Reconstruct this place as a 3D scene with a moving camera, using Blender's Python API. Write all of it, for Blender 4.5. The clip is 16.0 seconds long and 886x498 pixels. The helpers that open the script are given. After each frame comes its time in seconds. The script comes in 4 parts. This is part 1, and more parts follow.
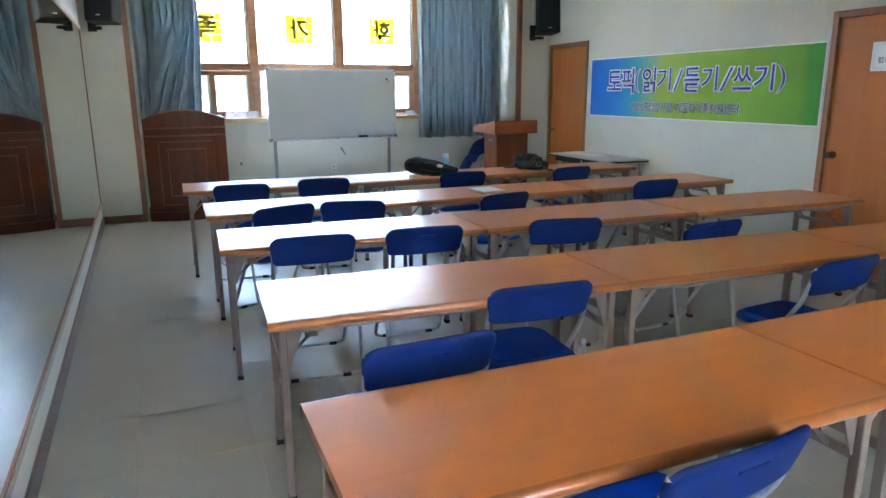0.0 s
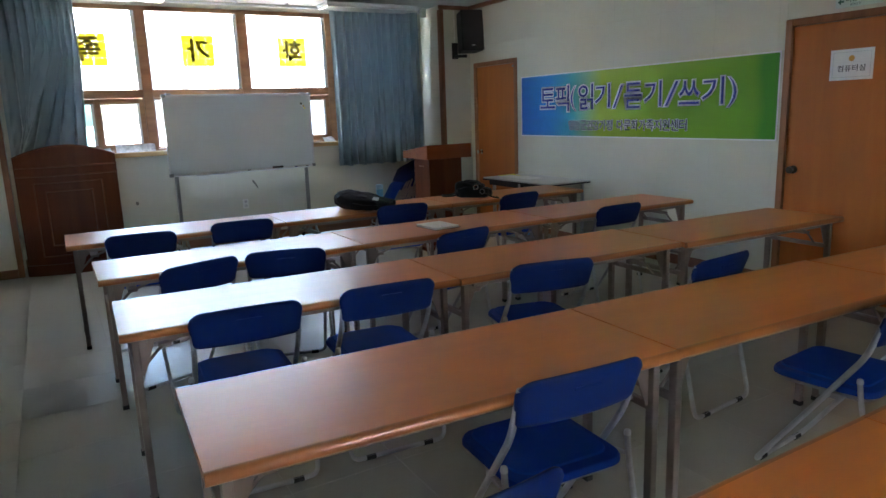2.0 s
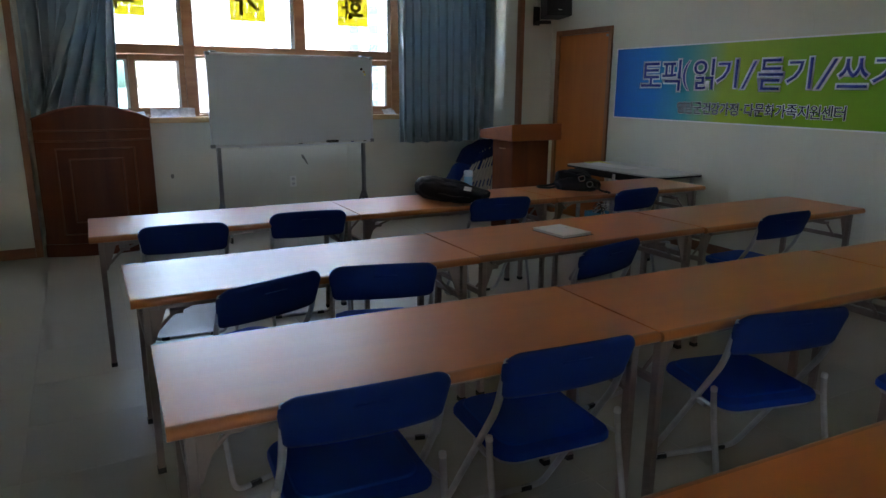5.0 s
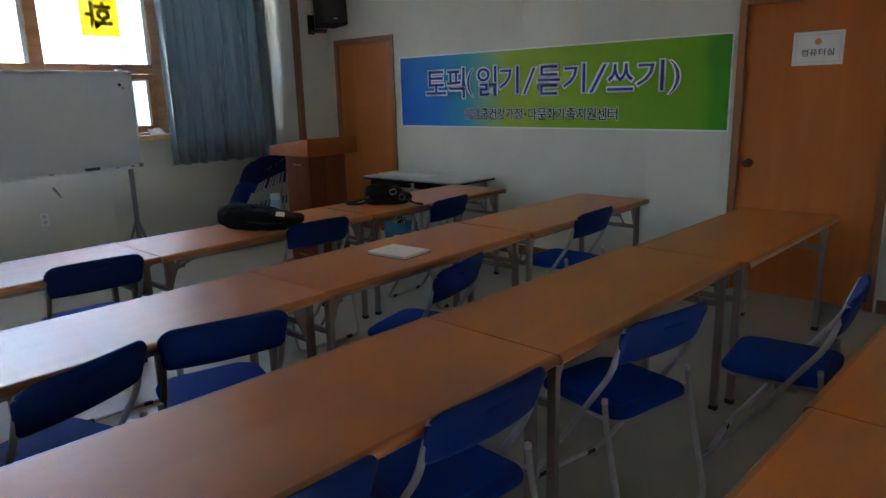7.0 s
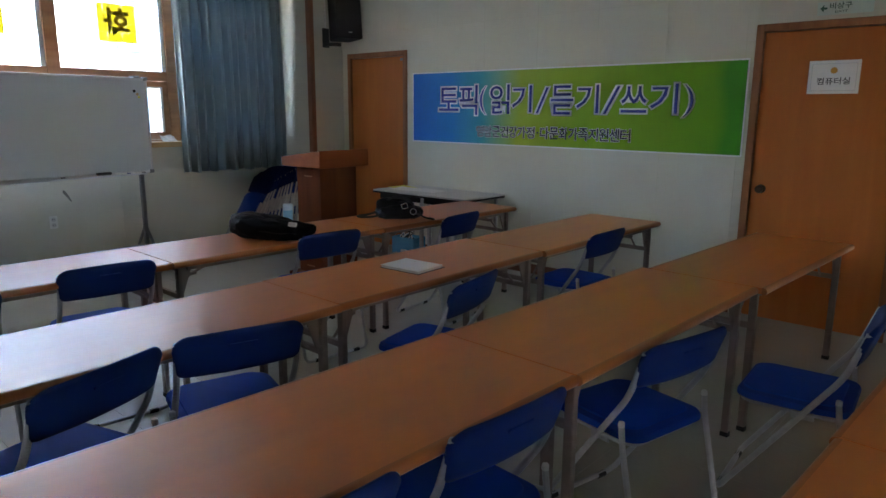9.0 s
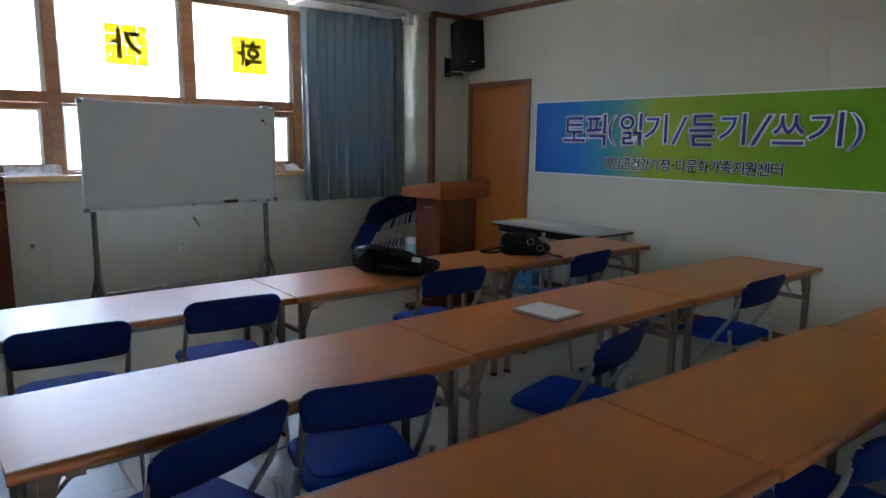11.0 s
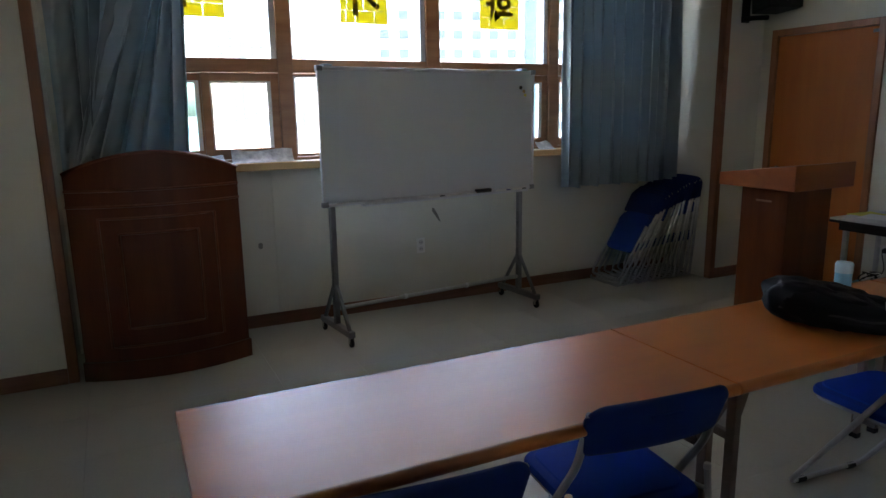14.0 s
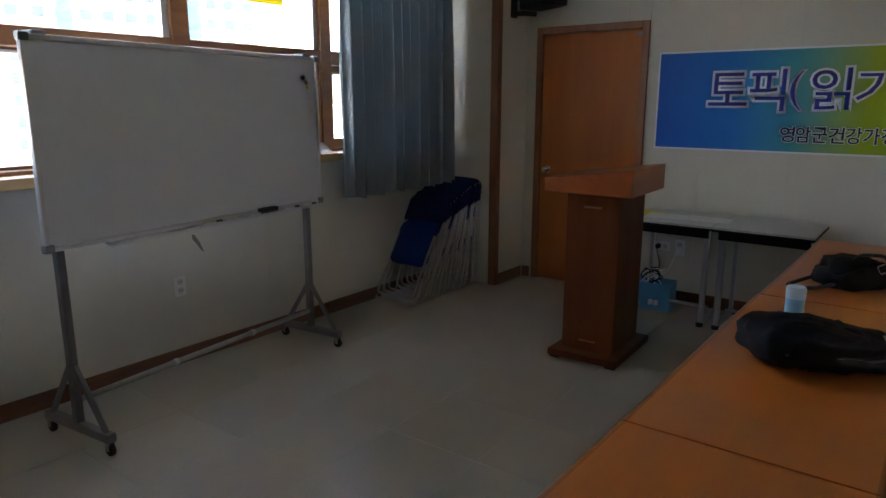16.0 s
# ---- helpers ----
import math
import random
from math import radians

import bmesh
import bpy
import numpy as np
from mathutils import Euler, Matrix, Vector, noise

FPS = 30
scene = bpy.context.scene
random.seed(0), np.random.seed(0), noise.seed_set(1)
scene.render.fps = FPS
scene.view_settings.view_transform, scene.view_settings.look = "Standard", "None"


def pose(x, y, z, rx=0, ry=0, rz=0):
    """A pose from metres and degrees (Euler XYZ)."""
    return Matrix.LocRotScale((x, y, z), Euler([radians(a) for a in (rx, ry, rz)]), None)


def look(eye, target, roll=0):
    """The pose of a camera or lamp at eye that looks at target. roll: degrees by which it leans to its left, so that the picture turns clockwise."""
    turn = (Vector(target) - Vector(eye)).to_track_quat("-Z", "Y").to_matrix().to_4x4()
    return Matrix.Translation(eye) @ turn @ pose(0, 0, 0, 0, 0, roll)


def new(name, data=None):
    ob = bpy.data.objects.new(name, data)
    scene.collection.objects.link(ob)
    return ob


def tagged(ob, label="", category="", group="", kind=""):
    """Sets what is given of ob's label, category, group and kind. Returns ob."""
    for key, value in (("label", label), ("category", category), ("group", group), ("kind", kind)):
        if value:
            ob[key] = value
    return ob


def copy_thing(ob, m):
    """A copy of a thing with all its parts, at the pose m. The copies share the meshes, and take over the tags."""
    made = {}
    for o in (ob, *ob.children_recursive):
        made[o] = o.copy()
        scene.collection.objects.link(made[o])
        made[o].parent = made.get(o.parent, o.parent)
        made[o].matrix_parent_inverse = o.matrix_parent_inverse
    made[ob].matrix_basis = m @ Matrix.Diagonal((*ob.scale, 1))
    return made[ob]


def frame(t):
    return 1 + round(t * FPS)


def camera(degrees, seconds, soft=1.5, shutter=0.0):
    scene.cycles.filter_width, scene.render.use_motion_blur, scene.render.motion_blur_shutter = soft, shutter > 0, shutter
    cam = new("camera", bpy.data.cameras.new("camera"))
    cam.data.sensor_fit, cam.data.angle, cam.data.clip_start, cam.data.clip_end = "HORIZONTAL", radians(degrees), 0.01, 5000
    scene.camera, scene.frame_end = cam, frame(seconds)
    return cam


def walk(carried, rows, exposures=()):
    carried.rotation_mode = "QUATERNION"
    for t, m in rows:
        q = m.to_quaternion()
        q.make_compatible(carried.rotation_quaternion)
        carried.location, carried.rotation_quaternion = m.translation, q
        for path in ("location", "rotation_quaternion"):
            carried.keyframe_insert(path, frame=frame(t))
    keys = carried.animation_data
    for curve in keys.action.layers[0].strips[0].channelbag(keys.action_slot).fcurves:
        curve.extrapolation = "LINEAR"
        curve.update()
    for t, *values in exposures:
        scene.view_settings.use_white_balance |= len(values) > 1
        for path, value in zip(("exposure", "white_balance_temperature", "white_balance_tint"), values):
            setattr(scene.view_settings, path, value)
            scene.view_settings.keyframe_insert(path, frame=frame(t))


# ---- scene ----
cam = camera(66.9, 16.0)
PATH = [
    (0, (0.651, 0.363, 1.536), (1.382, 2.167, 1.078), -0.4),
    (0.5, (0.662, 0.552, 1.522), (1.284, 2.411, 1.122), -2.1),
    (1, (0.714, 0.754, 1.527), (1.339, 2.617, 1.138), -1.0),
    (1.5, (0.732, 0.934, 1.519), (1.486, 2.736, 1.093), 0.5),
    (2, (0.704, 1.17, 1.537), (1.685, 2.867, 1.137), -2.0),
    (2.5, (0.674, 1.361, 1.52), (1.622, 3.064, 1.075), -0.8),
    (3, (0.709, 1.569, 1.533), (1.537, 3.341, 1.116), -1.7),
    (3.5, (0.723, 1.81, 1.519), (1.567, 3.567, 1.07), -0.4),
    (6, (0.754, 2.655, 1.511), (1.864, 4.247, 1.029), 0.6),
    (6.5, (0.709, 2.766, 1.52), (2.113, 4.073, 0.954), -0.8),
    (7, (0.659, 2.81, 1.542), (2.109, 4.112, 1.091), -1.5),
    (7.5, (0.614, 2.839, 1.534), (2.035, 4.182, 1.114), -0.9),
    (8, (0.622, 2.853, 1.531), (2.075, 4.163, 1.114), 0.5),
    (10.5, (0.628, 2.969, 1.549), (2.067, 4.316, 1.212), 0.2),
    (11, (0.712, 3.173, 1.546), (1.955, 4.706, 1.222), 0.6),
    (11.5, (0.768, 3.422, 1.538), (1.782, 5.105, 1.163), 1.7),
    (12, (0.719, 3.719, 1.51), (1.617, 5.446, 1.051), 2.0),
    (12.5, (0.634, 4.015, 1.537), (1.502, 5.76, 1.085), 0.4),
    (13, (0.654, 4.343, 1.502), (1.386, 6.145, 1.035), 0.8),
    (13.5, (0.709, 4.614, 1.524), (1.48, 6.409, 1.094), 0.9),
    (14, (0.653, 4.944, 1.538), (1.51, 6.705, 1.134), -0.9),
    (14.5, (0.638, 5.239, 1.525), (1.548, 6.973, 1.118), -0.8),
    (15, (0.657, 5.596, 1.518), (1.722, 7.205, 0.991), -1.1),
    (15.5, (0.658, 5.931, 1.528), (2.056, 7.272, 1.031), -0.0),
    (16, (0.648, 6.197, 1.557), (2.213, 7.367, 1.129), 0.1),
]
EXPOSURES = [(0.0, 6.75, 6200, 10), (0.5, 6.5, 6350, 10), (1.0, 6.25, 6400, 10), (2.0, 5.9, 6500, 11), (2.5, 5.75, 6500, 11), (3.5, 5.48, 6550, 12), (6.0, 5.2, 6550, 13), (7.0, 5.5, 6550, 14), (8.0, 5.6, 6550, 14), (11.0, 5.55, 6550, 14), (12.0, 5.15, 6650, 14), (12.5, 5.05, 6650, 15), (14.0, 4.93, 6800, 15), (16.0, 5.0, 7200, 21)]
walk(cam, [(t, look(eye, target, roll)) for t, eye, target, roll in PATH], EXPOSURES)

# ---- sky and sun (bright overcast day) ----
world = bpy.data.worlds.new("sky")
scene.world = world
world.use_nodes = True
wn = world.node_tree
sky = wn.nodes.new("ShaderNodeTexSky")
sky.sky_type = "NISHITA"
sky.sun_disc = False
sky.sun_elevation = radians(48)
sky.sun_rotation = radians(113)
sky.air_density, sky.dust_density, sky.ozone_density = 1.0, 4.0, 1.0
wn.nodes["Background"].inputs["Strength"].default_value = 0.15
wn.links.new(sky.outputs[0], wn.nodes["Background"].inputs[0])
sun = new("sun", bpy.data.lights.new("sun", "SUN"))
sun.data.energy, sun.data.angle, sun.data.color = 0.5, radians(15), (1.0, 0.97, 0.92)
sun.matrix_world = look((60, -25, 70), (0, 0, 0))


# ---- materials ----
def material(name, colour, rough=0.5, metal=0.0, spec=0.5, tint=0.12, scale=6.0, fine=90.0, bump=0.05, coat=0.0, stretch=(1, 1, 1), per_object=0.0, whole=False):
    """A painted or plain surface with variation at two scales and a fine relief."""
    m = bpy.data.materials.new(name)
    m.use_nodes = True
    n, l = m.node_tree.nodes, m.node_tree.links
    b = n["Principled BSDF"]
    b.inputs["Metallic"].default_value = metal
    b.inputs["Specular IOR Level"].default_value = spec
    b.inputs["Coat Weight"].default_value = coat
    b.inputs["Coat Roughness"].default_value = 0.15
    co = n.new("ShaderNodeTexCoord")
    mp = n.new("ShaderNodeMapping")
    mp.inputs["Scale"].default_value = stretch
    l.new(n.new("ShaderNodeNewGeometry").outputs["Position"] if whole else co.outputs["Object"], mp.inputs[0])
    big, small = n.new("ShaderNodeTexNoise"), n.new("ShaderNodeTexNoise")
    big.inputs["Scale"].default_value, big.inputs["Detail"].default_value = scale, 4
    small.inputs["Scale"].default_value, small.inputs["Detail"].default_value = fine, 3
    l.new(mp.outputs[0], big.inputs[0]), l.new(mp.outputs[0], small.inputs[0])
    add = n.new("ShaderNodeMath")
    add.operation = "MULTIPLY_ADD"
    add.inputs[1].default_value = 0.35
    l.new(small.outputs[0], add.inputs[0]), l.new(big.outputs[0], add.inputs[2])
    ramp = n.new("ShaderNodeValToRGB")
    dark = [c * (1 - tint) for c in colour]
    light = [min(1.0, c * (1 + tint)) for c in colour]
    ramp.color_ramp.elements[0].color, ramp.color_ramp.elements[0].position = (*dark, 1), 0.4
    ramp.color_ramp.elements[1].color, ramp.color_ramp.elements[1].position = (*light, 1), 0.95
    l.new(add.outputs[0], ramp.inputs[0])
    out = ramp.outputs[0]
    if per_object:
        info, hsv, rng = n.new("ShaderNodeObjectInfo"), n.new("ShaderNodeHueSaturation"), n.new("ShaderNodeMapRange")
        rng.inputs["To Min"].default_value, rng.inputs["To Max"].default_value = 1 - per_object, 1 + per_object
        l.new(info.outputs["Random"], rng.inputs[0]), l.new(rng.outputs[0], hsv.inputs["Value"])
        l.new(out, hsv.inputs["Color"])
        out = hsv.outputs[0]
    l.new(out, b.inputs["Base Color"])
    rr = n.new("ShaderNodeMapRange")
    rr.inputs["To Min"].default_value, rr.inputs["To Max"].default_value = max(0.02, rough * 0.85), min(1, rough * 1.2)
    l.new(big.outputs[0], rr.inputs[0]), l.new(rr.outputs[0], b.inputs["Roughness"])
    if bump:
        bp = n.new("ShaderNodeBump")
        bp.inputs["Strength"].default_value, bp.inputs["Distance"].default_value = bump, 0.004
        l.new(small.outputs[0], bp.inputs["Height"]), l.new(bp.outputs[0], b.inputs["Normal"])
    return m


def wood(name, light, dark, rough=0.35, along="X", coat=0.0, grain=14.0, bump=0.06, spec=0.5, even=0.2, film=0.12):
    """Wood with long wavy grain along one axis and pores."""
    m = bpy.data.materials.new(name)
    m.use_nodes = True
    n, l = m.node_tree.nodes, m.node_tree.links
    b = n["Principled BSDF"]
    b.inputs["Roughness"].default_value = rough
    b.inputs["Coat Weight"].default_value, b.inputs["Coat Roughness"].default_value = coat, film
    b.inputs["Specular IOR Level"].default_value = spec
    co, mp, info = n.new("ShaderNodeTexCoord"), n.new("ShaderNodeMapping"), n.new("ShaderNodeObjectInfo")
    mp.inputs["Scale"].default_value = {"X": (0.09, 1, 1), "Y": (1, 0.09, 1), "Z": (1, 1, 0.09)}[along]
    shift = n.new("ShaderNodeVectorMath")
    shift.operation = "MULTIPLY_ADD"
    shift.inputs[1].default_value = (7, 7, 7)
    l.new(info.outputs["Random"], shift.inputs[0]), l.new(co.outputs["Object"], shift.inputs[2])
    l.new(shift.outputs[0], mp.inputs[0])
    wave, pore, cloud = n.new("ShaderNodeTexNoise"), n.new("ShaderNodeTexNoise"), n.new("ShaderNodeTexNoise")
    wave.inputs["Scale"].default_value, wave.inputs["Detail"].default_value, wave.inputs["Distortion"].default_value = grain, 5, 0.6
    pore.inputs["Scale"].default_value, pore.inputs["Detail"].default_value = 220, 2
    cloud.inputs["Scale"].default_value = 2.2
    for t in (wave, pore):
        l.new(mp.outputs[0], t.inputs[0])
    l.new(shift.outputs[0], cloud.inputs[0])
    mix = n.new("ShaderNodeMath")
    mix.operation = "MULTIPLY_ADD"
    mix.inputs[1].default_value = 0.25
    l.new(pore.outputs[0], mix.inputs[0]), l.new(wave.outputs[0], mix.inputs[2])
    ramp = n.new("ShaderNodeValToRGB")
    ramp.color_ramp.elements[0].color, ramp.color_ramp.elements[0].position = (*dark, 1), 0.42
    ramp.color_ramp.elements[1].color, ramp.color_ramp.elements[1].position = (*light, 1), 0.78
    l.new(mix.outputs[0], ramp.inputs[0])
    hsv, rng = n.new("ShaderNodeHueSaturation"), n.new("ShaderNodeMapRange")
    rng.inputs["To Min"].default_value, rng.inputs["To Max"].default_value = 0.92, 1.08
    l.new(cloud.outputs[0], rng.inputs[0]), l.new(rng.outputs[0], hsv.inputs["Value"]), l.new(ramp.outputs[0], hsv.inputs["Color"])
    l.new(hsv.outputs[0], b.inputs["Base Color"])
    rr = n.new("ShaderNodeMapRange")
    rr.inputs["To Min"].default_value, rr.inputs["To Max"].default_value = rough * (1 - even), rough * (1 + even)
    l.new(cloud.outputs[0], rr.inputs[0]), l.new(rr.outputs[0], b.inputs["Roughness"])
    bp = n.new("ShaderNodeBump")
    bp.inputs["Strength"].default_value, bp.inputs["Distance"].default_value = bump, 0.002
    l.new(mix.outputs[0], bp.inputs["Height"]), l.new(bp.outputs[0], b.inputs["Normal"])
    return m


def glass(name, colour):
    m = bpy.data.materials.new(name)
    m.use_nodes = True
    b = m.node_tree.nodes["Principled BSDF"]
    b.inputs["Base Color"].default_value = (*colour, 1)
    b.inputs["Roughness"].default_value = 0.0
    b.inputs["Transmission Weight"].default_value = 1.0
    b.inputs["IOR"].default_value = 1.45
    return m


def thin_film(name, colour, share=0.6):
    """Coloured vinyl film that daylight shines through."""
    m = bpy.data.materials.new(name)
    m.use_nodes = True
    n, l = m.node_tree.nodes, m.node_tree.links
    d, t, x = n.new("ShaderNodeBsdfDiffuse"), n.new("ShaderNodeBsdfTranslucent"), n.new("ShaderNodeMixShader")
    co, v = n.new("ShaderNodeTexCoord"), n.new("ShaderNodeTexNoise")
    v.inputs["Scale"].default_value = 9
    ramp = n.new("ShaderNodeValToRGB")
    ramp.color_ramp.elements[0].color, ramp.color_ramp.elements[1].color = (*[c * 0.85 for c in colour], 1), (*colour, 1)
    l.new(co.outputs["Object"], v.inputs[0]), l.new(v.outputs[0], ramp.inputs[0])
    l.new(ramp.outputs[0], d.inputs[0]), l.new(ramp.outputs[0], t.inputs[0])
    x.inputs[0].default_value = share
    l.new(d.outputs[0], x.inputs[1]), l.new(t.outputs[0], x.inputs[2]), l.new(x.outputs[0], n["Material Output"].inputs[0])
    return m


WALL = material("wall_paper", (0.61, 0.602, 0.51), 0.75, tint=0.05, scale=1.5, fine=260, bump=0.10, per_object=0.003)
WALL_WHITE = material("white_wall_paint", (0.72, 0.72, 0.68), 0.6, tint=0.05, scale=1.5, fine=200, bump=0.08)
CEIL = material("ceiling_paint", (0.74, 0.74, 0.72), 0.85, tint=0.04, scale=2, fine=150, bump=0.15)
FLOOR = material("vinyl_floor", (0.37, 0.352, 0.287), 0.32, tint=0.09, scale=1.1, fine=60, bump=0.02, per_object=0.004, whole=True)
FLOOR_JOINT = material("floor_joint", (0.22, 0.207, 0.17), 0.6)
TRIM = wood("brown_trim", (0.27, 0.115, 0.05), (0.17, 0.068, 0.03), 0.45, "Z")
BASE = wood("brown_baseboard", (0.24, 0.105, 0.055), (0.15, 0.06, 0.03), 0.4, "X")
BASE_GREY = material("grey_brown_baseboard", (0.17, 0.13, 0.115), 0.5)
DOOR = wood("door_laminate", (0.50, 0.155, 0.027), (0.44, 0.128, 0.021), 0.5, "Z", grain=9, spec=0.35)
DOOR_FRAME = wood("door_frame_wood", (0.33, 0.135, 0.05), (0.22, 0.085, 0.03), 0.42, "Z")
WINDOW_WOOD = wood("window_frame_wood", (0.36, 0.17, 0.075), (0.25, 0.105, 0.045), 0.42, "X")
SILL = wood("pale_sill_wood", (0.60, 0.40, 0.18), (0.50, 0.30, 0.12), 0.4, "X")
TABLE = wood("table_laminate", (0.57, 0.158, 0.019), (0.53, 0.142, 0.016), 0.42, "X", coat=0.30, grain=16, bump=0.0, even=0.04, spec=0.6, film=0.30)
TABLE_EDGE = wood("table_edge", (0.38, 0.125, 0.03), (0.30, 0.095, 0.022), 0.30, "X", coat=0.1, bump=0.0)
UNDER = material("dark_underside", (0.12, 0.10, 0.09), 0.8)
LEG = material("taupe_painted_steel", (0.235, 0.19, 0.165), 0.42, metal=0.15, tint=0.08, scale=8)
RUBBER = material("black_rubber", (0.015, 0.015, 0.015), 0.7)
# chair blues hold the light: backs darkened as backlit, seats brightened as window-lit
BLUE = material("shaded_blue_plastic", (0.002, 0.016, 0.098), 0.6, spec=0.16, tint=0.12, scale=5, fine=320, bump=0.14)
BLUE_SEAT = material("window_lit_blue_vinyl", (0.003, 0.048, 0.36), 0.6, spec=0.12, tint=0.10, scale=5, fine=320, bump=0.12)
TUBE = material("grey_steel_tube", (0.42, 0.42, 0.42), 0.34, metal=0.45, tint=0.1, scale=20)
CAP = material("pale_plastic_cap", (0.62, 0.62, 0.60), 0.4)
CURTAIN = material("blue_grey_satin", (0.31, 0.385, 0.405), 0.33, tint=0.05, scale=3, fine=500, bump=0.0)
cn = CURTAIN.node_tree
thru, blend = cn.nodes.new("ShaderNodeBsdfTranslucent"), cn.nodes.new("ShaderNodeMixShader")
thru.inputs[0].default_value, blend.inputs[0].default_value = (0.30, 0.38, 0.43, 1), 0.26
cn.links.new(cn.nodes["Principled BSDF"].outputs[0], blend.inputs[1])
cn.links.new(thru.outputs[0], blend.inputs[2])
cn.links.new(blend.outputs[0], cn.nodes["Material Output"].inputs[0])
LINING = material("white_voile", (0.75, 0.76, 0.76), 0.9)
BOARD = material("whiteboard_enamel", (0.60, 0.655, 0.69), 0.24, tint=0.03, scale=2)
ALU = material("brushed_aluminium", (0.62, 0.63, 0.65), 0.35, metal=0.45, tint=0.06, scale=12)
STAND = material("grey_painted_stand", (0.22, 0.225, 0.23), 0.4, metal=0.3, tint=0.1, scale=10)
MAHOGANY = wood("mahogany_veneer", (0.135, 0.034, 0.011), (0.088, 0.019, 0.006), 0.4, "Z", grain=8, spec=0.28)
MAHOGANY_EDGE = wood("mahogany_moulding", (0.20, 0.062, 0.030), (0.14, 0.040, 0.018), 0.36, "X", spec=0.35)
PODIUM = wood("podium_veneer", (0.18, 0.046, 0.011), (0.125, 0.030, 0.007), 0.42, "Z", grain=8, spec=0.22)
# reading top: the column's veneer colour, nearly twice as light
PODIUM_TOP = wood("podium_veneer_lighter", (0.33, 0.085, 0.016), (0.25, 0.062, 0.012), 0.42, "X", grain=8, spec=0.3)
BLACK = material("black_speaker", (0.012, 0.012, 0.013), 0.55, fine=400, bump=0.2)
GRILLE = material("speaker_grille", (0.02, 0.02, 0.021), 0.45, metal=0.4, fine=600, bump=0.4)
BAG = material("black_nylon", (0.007, 0.007, 0.009), 0.6, spec=0.22, tint=0.3, scale=14, fine=380, bump=0.35)
BAG_STRAP = material("black_webbing", (0.02, 0.02, 0.021), 0.5, fine=500, bump=0.3)
PAPER = material("white_paper", (0.78, 0.78, 0.76), 0.8, tint=0.05, scale=6)
NEWS = material("newsprint", (0.52, 0.51, 0.50), 0.85, tint=0.45, scale=22, fine=140)
YELLOW_PAPER = material("yellow_paper", (0.72, 0.68, 0.12), 0.8, tint=0.06)
GREY_TOP = material("pale_grey_laminate", (0.55, 0.55, 0.53), 0.4, tint=0.05)
DARK_EDGE = material("black_edge", (0.015, 0.015, 0.015), 0.55, spec=0.2)
WHITE_PLASTIC = material("white_plastic", (0.72, 0.72, 0.68), 0.4, tint=0.03)
GREY_INK = material("dark_grey_print", (0.10, 0.10, 0.10), 0.7)
CYAN = material("pale_blue_plastic", (0.22, 0.50, 0.68), 0.35, tint=0.05)
BOX_BLUE = material("blue_cardboard", (0.10, 0.38, 0.62), 0.5, tint=0.1)
BRASS = material("worn_brass", (0.50, 0.38, 0.20), 0.3, metal=0.95)
CHROME = material("satin_chrome", (0.62, 0.62, 0.60), 0.2, metal=1.0, tint=0.04)
SCUFF = material("grey_scuff", (0.20, 0.195, 0.17), 0.8)
INLAY = material("dull_inlay", (0.34, 0.15, 0.08), 0.5)
NAVY = material("navy_print", (0.016, 0.030, 0.30), 0.5, tint=0.05)
WHITE_PRINT = material("white_print", (0.80, 0.80, 0.86), 0.5, tint=0.03)
LAMP_BODY = material("white_lamp_enamel", (0.75, 0.75, 0.74), 0.4, tint=0.03)
LAMP_GLASS = material("lamp_acrylic", (0.82, 0.82, 0.80), 0.10, tint=0.02, spec=0.8, bump=0.0)
MIRROR = material("mirror_silver", (0.80, 0.84, 0.82), 0.012, metal=1.0, tint=0.01, bump=0.0)
GLASS = glass("window_glass", (0.97, 0.99, 0.98))
TINTED = glass("tinted_glass", (0.20, 0.40, 0.43))
YELLOW_FILM = thin_film("yellow_window_film", (0.41, 0.37, 0.05), 0.88)
MIRROR_FRAME = material("pale_taupe_moulding", (0.44, 0.42, 0.36), 0.45, tint=0.08, scale=5)
LID_BLUE = material("pale_ice_blue_plastic", (0.52, 0.66, 0.74), 0.35, tint=0.03)
BRONZE = material("dark_bronze", (0.09, 0.065, 0.045), 0.35, metal=0.9)
DARK_FILM = thin_film("olive_letter_film", (0.17, 0.125, 0.018), 0.8)
FACADE = material("pale_facade_render", (0.25, 0.26, 0.27), 0.8, tint=0.04, scale=0.2, fine=3)
FACADE_BLUE = material("pale_blue_render", (0.035, 0.085, 0.125), 0.8, tint=0.05, scale=0.2, fine=3)
GLOSSY_CARD = material("glossy_white_card", (0.90, 0.91, 0.92), 0.28, tint=0.02)
FAR_GLASS = material("far_window_glass", (0.055, 0.08, 0.095), 0.6, spec=0.1)
GROUND = material("pale_ground", (0.33, 0.31, 0.27), 0.9, tint=0.2, scale=0.05, fine=2)
ROOF_BLUE = material("blue_roof_sheet", (0.12, 0.22, 0.5), 0.6)


